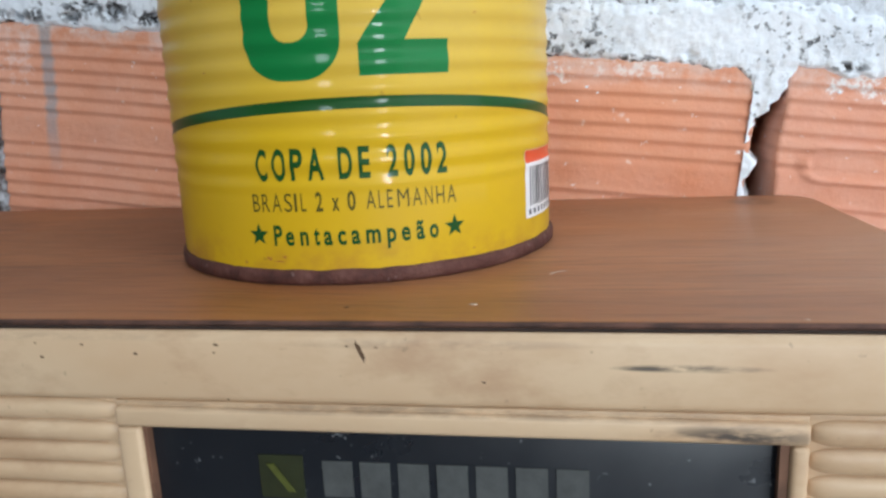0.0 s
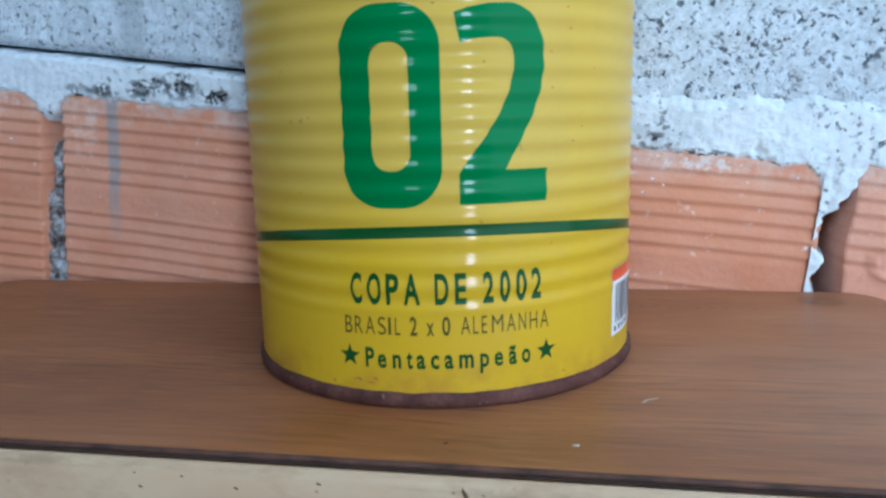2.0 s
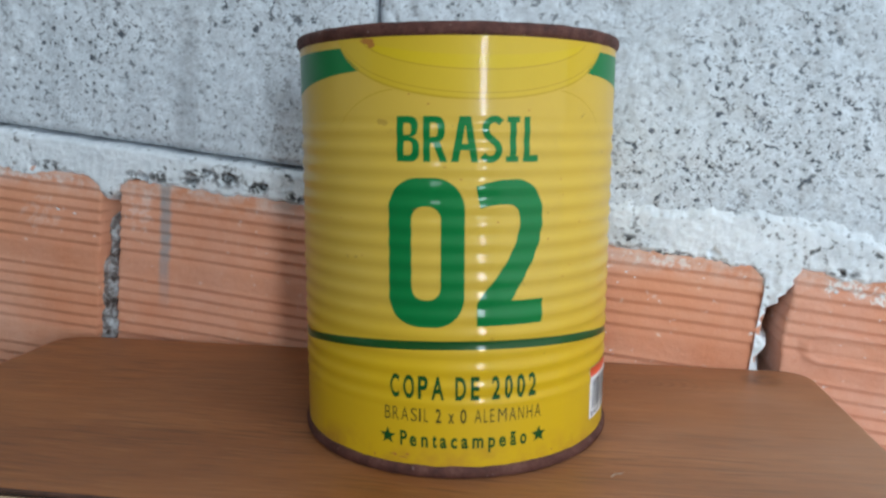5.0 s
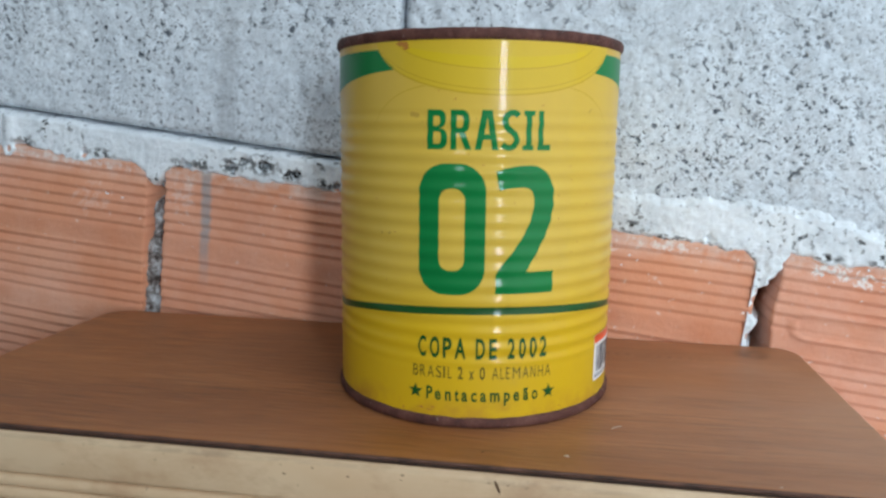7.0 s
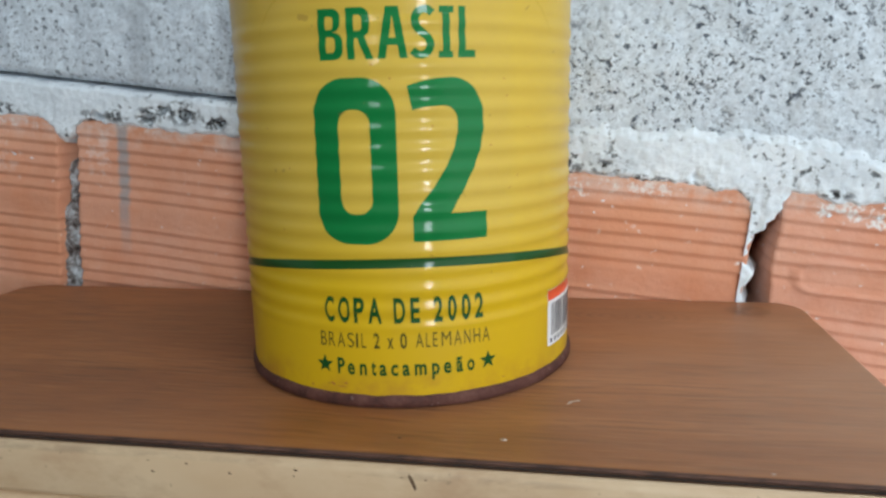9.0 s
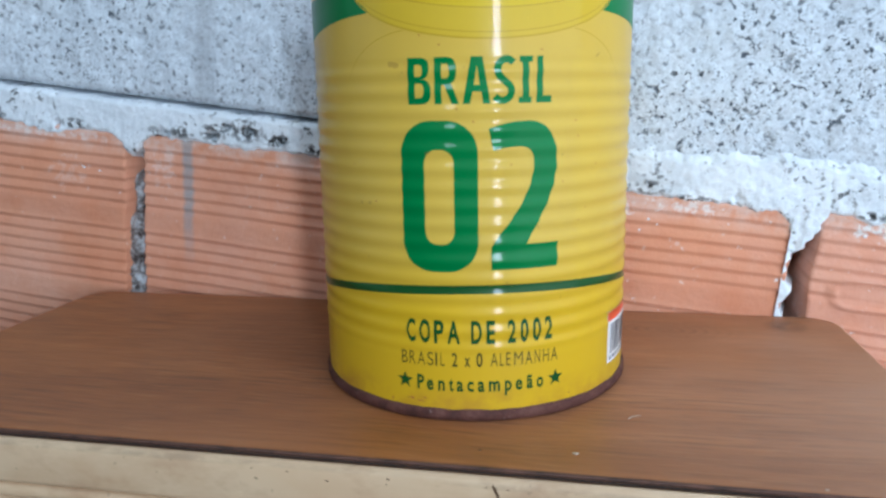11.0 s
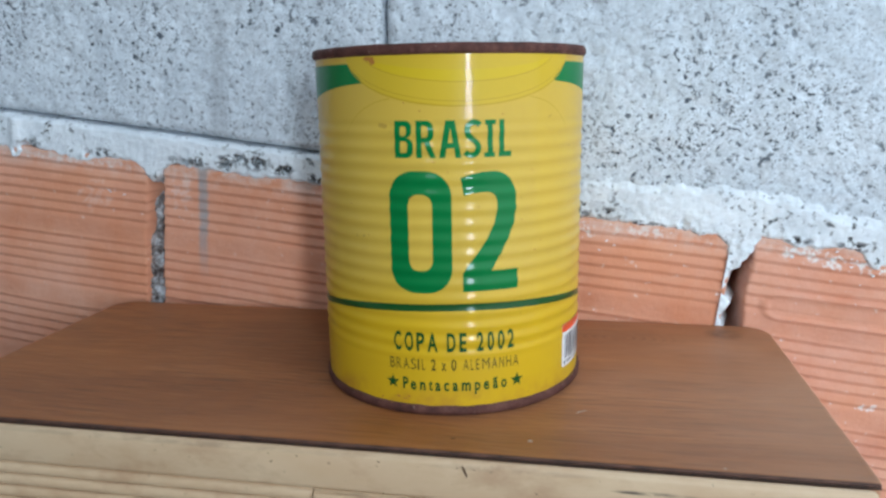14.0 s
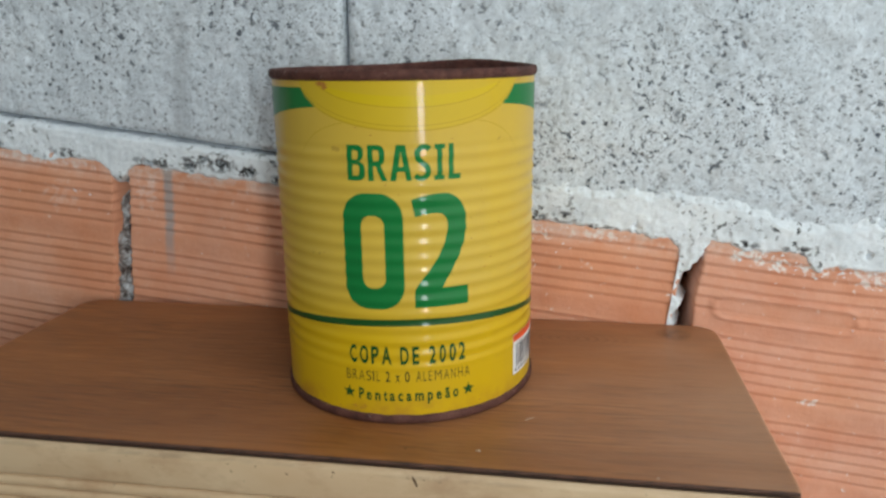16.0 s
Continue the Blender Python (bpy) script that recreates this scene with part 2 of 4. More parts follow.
def mat_cream():
    m = Mat("aged_cream_plastic", rough=0.45, spec=0.4)
    c = m.ramp(m.noise(18, 5, 0.6, m.coord(0.5, 1, 1)), [(0.3, (0.55, 0.370, 0.225)), (0.55, (0.625, 0.455, 0.295)), (0.75, (0.67, 0.520, 0.360))])
    grime = m.grey(m.noise(30, 6, 0.7, m.coord(0.45, 1, 1)), 0.46, 0.0, 0.70, 0.65)
    c = m.mix(grime, c, (0.44, 0.265, 0.145))
    grease = m.grey(m.noise(55, 5, 0.65, m.coord(0.6, 1, 1)), 0.52, 0.0, 0.68, 0.45)
    c = m.mix(grease, c, (0.34, 0.185, 0.10))
    specks = m.grey(m.noise(420, 2, 0.5), 0.72, 0.0, 0.77, 0.4)
    c = m.mix(specks, c, (0.22, 0.15, 0.09))
    # rubbed-in black dirt on the rail and on the lip over the panel
    rub = m.noise(240, 4, 0.7, m.coord(0.45, 1, 1.6))
    for cx, cz, hw, hh, k in ((0.0735, -0.0068, 0.014, 0.0008, 1.0), (0.066, -0.0069, 0.006, 0.0005, 0.9), (0.081, -0.0186, 0.015, 0.0024, 1.0), (0.03, -0.0030, 0.03, 0.0012, 0.3), (0.03, -0.0158, 0.08, 0.0010, 0.45), (-0.08, -0.0022, 0.09, 0.0010, 0.3)):
        spot = m.math("MULTIPLY", m.patch(cx, cz, hw, hh), m.grey(rub, 0.37, 0.0, 0.58, k))
        c = m.mix(spot, c, (0.07, 0.055, 0.045))
    m.colour(c)
    return m.bump(m.noise(130, 3, 0.6), 0.0002, 0.35).m


def mat_print(name, colour, wear=0.12, rough=0.2, z_fade=None):
    """Glossy printed tinplate, slightly worn."""
    m = Mat(name, rough=0.36, spec=0.14)
    m.b.inputs["Coat Weight"].default_value = 0.21
    m.b.inputs["Coat Roughness"].default_value = rough * 0.55
    c = m.mix(m.grey(m.noise(35, 4, 0.6), 0.4, 0.0, 0.75, wear), colour, tuple(0.6 * v for v in colour))
    if z_fade:
        low = m.grey(m.axis(2), 0.032, 1.0, 0.052, 0.0)
        c = m.mix(low, c, z_fade)
        # brown bloom creeping out of the seams
        ends = m.math("MAXIMUM", m.grey(m.axis(2), 0.0030, 1.0, 0.0115, 0.0), m.grey(m.axis(2), 0.1165, 0.0, 0.1215, 0.8))
        c = m.mix(m.math("MULTIPLY", ends, m.grey(m.noise(75, 5, 0.65), 0.44, 0.0, 0.68, 0.75)), c, (0.36, 0.15, 0.03))
        c = m.mix(m.grey(m.noise(28, 5, 0.6, m.coord(1, 1, 0.35)), 0.52, 0.0, 0.78, 0.20), c, (0.42, 0.25, 0.06))
    dots = m.grey(m.noise(217, 2, 0.5), 0.735, 0.0, 0.76, 0.35)
    c = m.mix(dots, c, (0.20, 0.10, 0.03))
    m.colour(c)
    m.rough(m.grey(m.noise(50, 4, 0.6), 0.3, 0.30, 0.7, 0.44))
    return m.bump(m.noise(90, 2, 0.5), 0.0002, 0.2).m


def mat_rust():
    m = Mat("rusted_steel", rough=0.7, metal=0.15, spec=0.4)
    c = m.ramp(m.noise(140, 5, 0.7), [(0.3, (0.040, 0.014, 0.010)), (0.5, (0.100, 0.034, 0.025)), (0.7, (0.155, 0.064, 0.048))])
    glint = m.grey(m.noise(500, 2, 0.5), 0.69, 0.0, 0.75, 0.45)
    c = m.mix(glint, c, (0.33, 0.25, 0.23))
    m.colour(c)
    return m.bump(m.noise(420, 4, 0.7), 0.0008, 1.0).m


def mat_plain(name, colour, rough=0.5, spread=0.2, scale=40, spec=0.5):
    m = Mat(name, rough=rough, spec=spec)
    m.colour(m.mix(m.grey(m.noise(scale, 4, 0.6), 0.35, 0.0, 0.7, 1.0), colour, tuple(v * (1 - spread) for v in colour)))
    return m.bump(m.noise(scale * 5, 3, 0.6), 0.0003, 0.3).m


BRICK = mat_brick("fired_clay")
BRICK_LEFT = mat_brick("fired_clay_dusty", ((0.255, -0.022, 0.016, 0.012, 0.18), (0.235, -0.004, 0.06, 0.003, 0.5)))
BRICK_MIDDLE = mat_brick("fired_clay_with_run", ((0.204, -0.0245, 0.0045, 0.0040, 0.75), (0.2045, -0.0305, 0.0045, 0.0030, 0.7), (0.212, -0.006, 0.022, 0.0055, 0.8), (0.245, -0.004, 0.02, 0.004, 0.7), (0.243, -0.020, 0.003, 0.002, 0.6), (0.010, -0.014, 0.010, 0.016, 0.25)), (0.0223, 0.060))
BRICK_RIGHT = mat_brick("fired_clay_smeared", ((0.022, -0.006, 0.016, 0.006, 0.95), (0.034, -0.009, 0.010, 0.005, 0.9), (0.050, -0.008, 0.014, 0.007, 0.9), (0.075, -0.010, 0.015, 0.008, 0.8), (0.060, -0.074, 0.006, 0.003, 0.8)))
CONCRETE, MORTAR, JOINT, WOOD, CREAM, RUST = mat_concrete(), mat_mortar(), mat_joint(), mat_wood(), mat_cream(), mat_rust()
YELLOW = mat_print("yellow_tinplate", (0.625, 0.408, 0.060), 0.12, 0.14, (0.62, 0.380, 0.012))
COLLAR = mat_print("bright_yellow_print", (0.605, 0.405, 0.028), 0.1, 0.10)
SEAM = mat_print("ochre_line_print", (0.50, 0.32, 0.02), 0.1, 0.2)
GREEN = mat_print("green_print", (0.003, 0.17, 0.04), 0.2, 0.08)
DARK_GREEN = mat_print("dark_green_print", (0.010, 0.070, 0.014), 0.2, 0.14)
OLIVE = mat_print("olive_print", (0.09, 0.075, 0.012), 0.2, 0.25)
WHITE = mat_print("white_paper", (0.78, 0.77, 0.76), 0.1, 0.35)
RED = mat_print("red_print", (0.72, 0.09, 0.03), 0.1, 0.3)
INK = mat_print("black_ink", (0.03, 0.03, 0.04), 0.1, 0.35)


def mat_panel():
    m = Mat("smoked_panel", rough=0.3)
    dust = m.grey(m.noise(520, 2, 0.5), 0.70, 0.0, 0.75, 0.5)
    haze = m.grey(m.noise(25, 5, 0.7), 0.45, 0.0, 0.75, 0.12)
    c = m.mix(haze, (0.009, 0.011, 0.015), (0.10, 0.11, 0.12))
    m.colour(m.mix(dust, c, (0.25, 0.26, 0.27)))
    m.rough(m.grey(m.noise(60, 4, 0.6), 0.3, 0.25, 0.7, 0.45))
    return m.m


PANEL = mat_panel()
GREYPRINT = mat_plain("grey_print", (0.075, 0.08, 0.078), 0.5, 0.3, 300)
LOGOGREEN = mat_plain("dull_green_print", (0.085, 0.095, 0.016), 0.5, 0.3, 300)
EMBLEM = mat_plain("dark_green_print", (0.022, 0.027, 0.008), 0.5, 0.3, 300)
PLASTER = mat_plain("grey_plaster", (0.33, 0.32, 0.31), 0.9, 0.12, 6)
FLOORMAT = mat_plain("cement_floor", (0.32, 0.30, 0.28), 0.8, 0.3, 5)
PLANK = mat_plain("raw_plank", (0.30, 0.19, 0.10), 0.7, 0.3, 25)


# ---- building helpers ----
def part(name, bm, material, parent=None, label="", smooth=True, m=None):
    me = bpy.data.meshes.new(name)
    bm.to_mesh(me)
    bm.free()
    me.materials.append(material)
    if smooth is True:
        me.polygons.foreach_set("use_smooth", [True] * len(me.polygons))
    ob = new(name, me)
    if parent:
        ob.parent = parent
    if m is not None:
        ob.matrix_local = m
    if label:
        ob["label"] = label
    return ob


def block(x0, x1, y0, y1, z0, z1, bevel=0.0, seg=2):
    bm = bmesh.new()
    bmesh.ops.create_cube(bm, size=1, matrix=Matrix.LocRotScale(((x0 + x1) / 2, (y0 + y1) / 2, (z0 + z1) / 2), None, (x1 - x0, y1 - y0, z1 - z0)))
    if bevel:
        bmesh.ops.bevel(bm, geom=bm.edges[:], offset=bevel, segments=seg, affect="EDGES", profile=0.5)
    return bm


def sheet(us, vs, place):
    """A grid over us x vs; place(u, v) gives each corner."""
    bm = bmesh.new()
    g = [[bm.verts.new(place(u, v)) for u in us] for v in vs]
    for a, b in zip(g, g[1:]):
        for i in range(len(us) - 1):
            bm.faces.new((a[i], a[i + 1], b[i + 1], b[i]))
    return bm


def slab_outline(pts, z0, z1):
    """A prism over a plan outline."""
    bm = bmesh.new()
    f = bm.faces.new([bm.verts.new((x, y, z0)) for x, y in pts])
    up = bmesh.ops.extrude_face_region(bm, geom=[f])["geom"]
    bmesh.ops.translate(bm, verts=[v for v in up if isinstance(v, bmesh.types.BMVert)], vec=(0, 0, z1 - z0))
    bmesh.ops.recalc_face_normals(bm, faces=bm.faces[:])
    return bm


def steps(a, b, d):
    n = max(1, round((b - a) / d))
    return [a + (b - a) * i / n for i in range(n + 1)]


def fuzz(x, y, s, seed=0.0):
    return noise.noise((x * s + seed * 17.3, y * s - seed * 9.1, seed))


def ease(x):
    x = min(1.0, max(0.0, x))
    return x * x * (3 - 2 * x)


# ---- the wall behind: hollow bricks below, concrete blocks above, laid on a slope ----
WALL = Matrix.Translation((-0.165, 0.0704, 0.0740)) @ pose(0, 0, 0, 0, 6.2, -1.32)
BRICK_L, BRICK_H, BRICK_D, PITCH = 0.286, 0.19, 0.09, 0.2952
BLOCK_V, BLOCK_TILT = 0.0169, 1.06


def block_low(u):
    """Height of the blocks' lower edge over the brick tops."""
    return BLOCK_V - u * math.tan(radians(BLOCK_TILT))



def groove(v):
    """Relief of an extruded brick face, v metres below its top edge."""
    d = 0.0
    for g in range(5):
        top = 0.0075 + g * 0.0402
        for k in range(6):
            c = top + k * 0.0053
            x = v - c
            if abs(x) < 0.004:
                d -= 0.00075 * math.exp(-((x / (0.0009 if x < 0 else 0.0015)) ** 2))
                d += 0.0004 * math.exp(-(((x + 0.0014) / 0.0009) ** 2))
    edge = min(v, BRICK_H - v)
    if edge < 0.002:
        d -= 0.0014 * (1 - edge / 0.002) ** 2
    return d


def stamp(u, v):
    """Relief of the pressed oblong field on a brick's face."""
    x, y = max(0.0, abs(u - 0.041) - 0.0265), abs(v - 0.032)
    r = math.hypot(x, max(0.0, y - 0.0))
    return 0.0016 * math.exp(-(((r - 0.0058) / 0.0008) ** 2)), ease((0.0052 - r) / 0.001)


def brick_mesh(du, dv, seed, stamped=False):
    us, vs = [0, 0.0005, 0.001, *steps(0.0015, BRICK_L - 0.0015, du), BRICK_L - 0.001, BRICK_L - 0.0005, BRICK_L], steps(0, BRICK_H, dv)

    def place(u, v):
        e = min(u, BRICK_L - u)
        d = groove(v + 0.0009 * fuzz(u, v, 14, seed)) * (1 + 0.4 * fuzz(u, v, 25, seed + 3))
        if stamped:
            raised, inside = stamp(u, v)
            d = d * (1 - 0.75 * inside) + raised
        if e < 0.0015:
            d -= 0.0007 * (1 - e / 0.0015) ** 2
        d += 0.0006 * fuzz(u, v, 40, seed + 1)
        wob = 0.0011 * fuzz(0, v, 60, seed + 5) * (1 if u < 0.002 or u > BRICK_L - 0.002 else 0)
        return (u + wob, -d, -v)

    bm = sheet(us, vs, place)
    for f in bm.faces:
        f.smooth = True
    rim = [e for e in bm.edges if e.is_boundary]
    out = bmesh.ops.extrude_edge_only(bm, edges=rim)["geom"]
    for v in out:
        if isinstance(v, bmesh.types.BMVert):
            v.co.y = BRICK_D
    bmesh.ops.recalc_face_normals(bm, faces=bm.faces[:])
    return bm


def block_mesh(length, height, d, seed):
    us, vs = steps(0, length, d), steps(0, height, d)

    def place(u, v):
        e = min(u, length - u, v, height - v)
        y = 0.0009 * fuzz(u, v, 70, seed) + 0.0012 * fuzz(u, v, 190, seed + 1) - 0.0004
        if e < 0.003:
            y -= 0.003 * (1 - e / 0.003) ** 2
        return (u - 0.1085 * v, -y, v)

    bm = sheet(us, vs, place)
    for f in bm.faces:
        f.smooth = True
    out = bmesh.ops.extrude_edge_only(bm, edges=[e for e in bm.edges if e.is_boundary])["geom"]
    for v in out:
        if isinstance(v, bmesh.types.BMVert):
            v.co.y = 0.09
    bmesh.ops.recalc_face_normals(bm, faces=bm.faces[:])
    return bm


def upright(bm):
    """Turns a mesh in the wall's frame so that it stands plumb."""
    bmesh.ops.transform(bm, matrix=pose(0, 0, 0, 0, -6.2, 0), verts=bm.verts[:])
    return bm


wall = part("wall_north", upright(block(-1.30, 1.24, 0.06, 0.16, -1.12, 1.40)), PLASTER, None, smooth=False)
wall.matrix_world = WALL
tagged(wall, "unplastered wall of orange hollow bricks and grey concrete blocks", "wall", kind="structure")

for i, seed in ((-1, 1.0), (0, 2.0), (1, 3.0)):
    part("brick", brick_mesh(0.0018 if i == 1 else 0.004, 0.0006, seed, i == 1), (BRICK_MIDDLE, BRICK_RIGHT, BRICK_LEFT)[i], wall, smooth=None, m=pose(i * PITCH, 0.0006 * i, 0.0 if i < 1 else 0.0012, 0, -0.4 if i == 1 else 0))
far_brick = None
for row in range(0, 4):
    for i in range(-3, 4):
        if row == 0 and i in (-1, 0, 1):
            continue
        at = pose((i + 0.5 * (row % 2)) * PITCH, 0.0, -row * 0.202)
        if far_brick is None:
            far_brick = part("brick", brick_mesh(0.03, 0.0017, 4.0), BRICK, wall, smooth=None, m=at)
        else:
            ob = new("brick", far_brick.data)
            ob.parent, ob.matrix_local = wall, at

BLOCK_L = 0.39
JOINT_U = 0.1195
COURSE = pose(0, 0, BLOCK_V, 0, BLOCK_TILT)
for k, seed in ((-1, 5.0), (0, 6.0)):
    part("concrete_block", block_mesh(BLOCK_L, 0.19, 0.002, seed), CONCRETE, wall, smooth=None, m=COURSE @ pose(JOINT_U + 0.0012 + k * (BLOCK_L + 0.0024), 0.0008, 0))
far_block = None
for row in range(0, 5):
    for k in range(-2, 2):
        if row == 0 and k in (-1, 0):
            continue
        at = COURSE @ pose(JOINT_U + (k + 0.5 * (row % 2)) * (BLOCK_L + 0.003), 0.001, row * 0.203)
        if far_block is None:
            far_block = part("concrete_block", block_mesh(BLOCK_L, 0.19, 0.02, 7.0), CONCRETE, wall, smooth=None, m=at)
        else:
            ob = new("concrete_block", far_block.data)
            ob.parent, ob.matrix_local = wall, at


def bed_depth(u, v):
    """How far the bed mortar stands out of the brick faces."""
    crumb = 0.0017 * fuzz(u, v, 210, 2) + 0.0008 * fuzz(u, v, 560, 15)
    low = -0.0004 + 0.0030 * fuzz(u, 0, 45, 1) + crumb
    for c, w, deep in ((-0.088, 0.005, 0.007), (-0.006, 0.0075, 0.0085), (0.2850, 0.0042, 0.0085), (0.36, 0.02, 0.004), (-0.05, 0.02, 0.003), (0.345, 0.006, 0.005), (0.395, 0.012, 0.005)):
        low -= deep * math.exp(-(((u - c) / w) ** 2) * 1.5)
    low += 0.0020 * math.exp(-(((u - 0.012) / 0.008) ** 2))
    side = ease((u - 0.12) / 0.12)
    top = block_low(u) * (1 - side) + 0.0136 * side - 0.0036 + 0.0009 * fuzz(u, 0, 120, 3) + 0.0006 * fuzz(u, 0, 380, 19) + side * (0.0064 + 0.006 * fuzz(u, 0, 28, 4) + 0.0022 * fuzz(u, 0, 120, 5) + 0.7 * crumb)
    x = min(v - low, top - v)
    d = min(0.0007, 1.3 * x) if x > -0.0015 else max(-0.052, -0.00195 + 12 * (x + 0.0015))
    if side > 0.3 and top - v < v - low:
        d = max(d, max(-0.052, min(0.0007, 0.5 * x)) if x > -0.006 else -0.052)
    d += 0.0006 * fuzz(u, v, 90, 6) + 0.00035 * fuzz(u, v, 330, 7) + 0.00022 * fuzz(u, v, 700, 16)
    for c, w, h in ((0.0115, 0.0035, 0.0015), (0.006, 0.0032, -0.002), (-0.083, 0.005, 0.0005), (-0.088, 0.002, -0.003), (0.035, 0.003, 0.003), (0.042, 0.0022, 0.007), (0.052, 0.0035, 0.006), (0.068, 0.003, 0.004), (0.090, 0.002, 0.001), (-0.045, 0.0018, 0.001), (0.262, 0.003, 0.002), (0.365, 0.003, 0.003)):
        if abs(u - c) < 3 * w:
            rag = 1 + 0.7 * fuzz(u, v, 420, 18)
            d -= (0.003 if c > 0.2 else 0.014) * math.exp(-(rag * (u - c) / (0.55 * w)) ** 2 - (rag * (v - h) / 0.0012) ** 2)
    if x > 0 and u < -0.07:
        d += 0.0022 * math.exp(-1.5 * ((u + 0.0875) / 0.004) ** 2)
    return d + 0.0003 * (1 - side)


part("bed_mortar", sheet(steps(-0.165, 0.435, 0.0006), steps(-0.018, 0.032, 0.0006), lambda u, v: (u, -bed_depth(u, v), v)), MORTAR, wall, "rough pale grey mortar squeezed out of the joint")["kind"] = "stuff"


def joint(u0, u1, v0, v1, depth, name, material):
    bm = sheet(steps(u0, u1, 0.0006), steps(v0, v1, 0.0008), lambda u, v: (u, -depth(u, v), v))
    bmesh.ops.delete(bm, geom=[q for q in bm.verts if q.co.y > 0.024], context="VERTS")
    part(name, bm, material, wall, "crumbling grey mortar in an open joint")


def left_joint(u, v):
    hole = 0.014 * math.exp(-(((v + 0.0155) / 0.0030) ** 2))
    hole += 0.006 * ease((v + 0.055) / 0.03) * math.exp(-(((u + 0.0085) / 0.0016) ** 2))
    hole += 0.010 * (1 - 0.75 * ease((-v - 0.030) / 0.03)) * math.exp(-(((u + 0.0012) / 0.0013) ** 2))
    return -0.0034 + 0.0032 * fuzz(u, v, 130, 8) + 0.0018 * fuzz(u, v, 400, 9) - hole


def right_joint(u, v):
    """Mortar clinging to the left of the open joint: a wedge at the top, then a hole, a lump and a hole."""
    d = -v
    if d < 0.020:
        wide = 0.0108 - 0.0098 * ease(d / 0.0215) - 0.0012 * ease((d - 0.015) / 0.003)
    elif d < 0.029:
        wide = -0.0012
    else:
        wide = -0.0012 + 0.0044 * math.exp(-(((d - 0.0340) / 0.0042) ** 2)) + 0.0026 * ease((d - 0.040) / 0.004)
    edge = 0.2858 + wide + 0.0022 * fuzz(0, v, 150, 10) + 0.0016 * fuzz(0, v, 420, 11)
    return max(-0.05, min(0.0008, (edge - u) * 4)) + 0.0009 * fuzz(u, v, 300, 12)


joint(-0.0105, 0.0006, -0.185, 0.0, left_joint, "joint_mortar", JOINT)
joint(0.2840, 0.2966, -0.185, 0.002, right_joint, "joint_mortar", MORTAR)


def splash(u, v, r, seed):
    bm = bmesh.new()
    bmesh.ops.create_icosphere(bm, subdivisions=2, radius=r)
    for q in bm.verts:
        k = 1 + 0.9 * noise.noise(q.co * (1.7 / r) + Vector((seed, 0, 0)))
        q.co = Vector((q.co.x * k, q.co.y * 0.06, q.co.z * k * 0.6))
    return part("mortar_splash", bm, MORTAR, wall, m=pose(u, -0.0002, v))


_rng = random.Random(4)
for c, d, n, sp in ((0.335, -0.006, 9, 0.012), (0.365, -0.007, 8, 0.010), (0.214, -0.006, 5, 0.008), (-0.03, -0.02, 4, 0.012), (0.31, -0.004, 5, 0.006)):
    for _ in range(n):
        splash(c + _rng.gauss(0, sp), d + _rng.gauss(0, 0.003), _rng.uniform(0.0003, 0.0008), _rng.random() * 40)
for _ in range(12):
    splash(_rng.uniform(-0.12, 0.42), -abs(_rng.gauss(0, 0.03)) - 0.003, _rng.uniform(0.0002, 0.0005), _rng.random() * 40)

# ---- the rest of the room ----
def wall_with_hole(name, axis, at, lo, hi, holes, thick):
    """A wall across one axis with rectangular openings, of butted pieces in one mesh."""
    cuts = sorted({lo, hi, *[c - w / 2 for c, z, w, h in holes], *[c + w / 2 for c, z, w, h in holes]})
    bm = bmesh.new()
    for a, b in zip(cuts, cuts[1:]):
        spans, mid = [(FLOOR_Z, CEIL_Z)], (a + b) / 2
        for c, z, w, h in holes:
            if abs(mid - c) < w / 2:
                spans = [(FLOOR_Z, z - h / 2), (z + h / 2, CEIL_Z)]
        for z0, z1 in spans:
            size, mid3 = ((b - a, thick, z1 - z0), (mid, at, (z0 + z1) / 2)) if axis == "x" else ((thick, b - a, z1 - z0), (at, mid, (z0 + z1) / 2))
            bmesh.ops.create_cube(bm, size=1, matrix=Matrix.LocRotScale(mid3, None, size))
    ob = part(name, bm, PLASTER, smooth=False)
    return tagged(ob, "plain pale plastered room wall", "wall", kind="structure")


wall_with_hole("wall_south", "x", ROOM_Y0 - 0.10, ROOM_X0, ROOM_X1, [DOOR_SLIT, HIGH_WINDOW], 0.14)
wall_with_hole("wall_east", "y", ROOM_X1 + 0.10, ROOM_Y0 - 0.17, 0.20, [SIDE_WINDOW], 0.14)
wall_with_hole("wall_west", "y", ROOM_X0 - 0.10, ROOM_Y0 - 0.17, 0.20, [WEST_FILL], 0.14)
tagged(part("floor", block(-1.8, 1.6, -2.0, 0.4, FLOOR_Z - 0.1, FLOOR_Z), FLOORMAT, smooth=False), "bare grey cement floor", "floor", kind="structure")


def ceiling_mesh():
    """A slab with the added fill-light opening left out, of four butted pieces."""
    gx, gy, gw, gh = ROOF_FILL
    bm = bmesh.new()
    for x0, x1, y0, y1 in ((-1.8, gx - gw / 2, -2.0, 0.4), (gx + gw / 2, 1.6, -2.0, 0.4), (gx - gw / 2, gx + gw / 2, -2.0, gy - gh / 2), (gx - gw / 2, gx + gw / 2, gy + gh / 2, 0.4)):
        bmesh.ops.create_cube(bm, size=1, matrix=Matrix.LocRotScale(((x0 + x1) / 2, (y0 + y1) / 2, CEIL_Z + 0.05), None, (x1 - x0, y1 - y0, 0.1)))
    return bm


tagged(part("ceiling", ceiling_mesh(), PLASTER, smooth=False), "plain pale ceiling with an added opening for fill light", "ceiling", kind="structure")

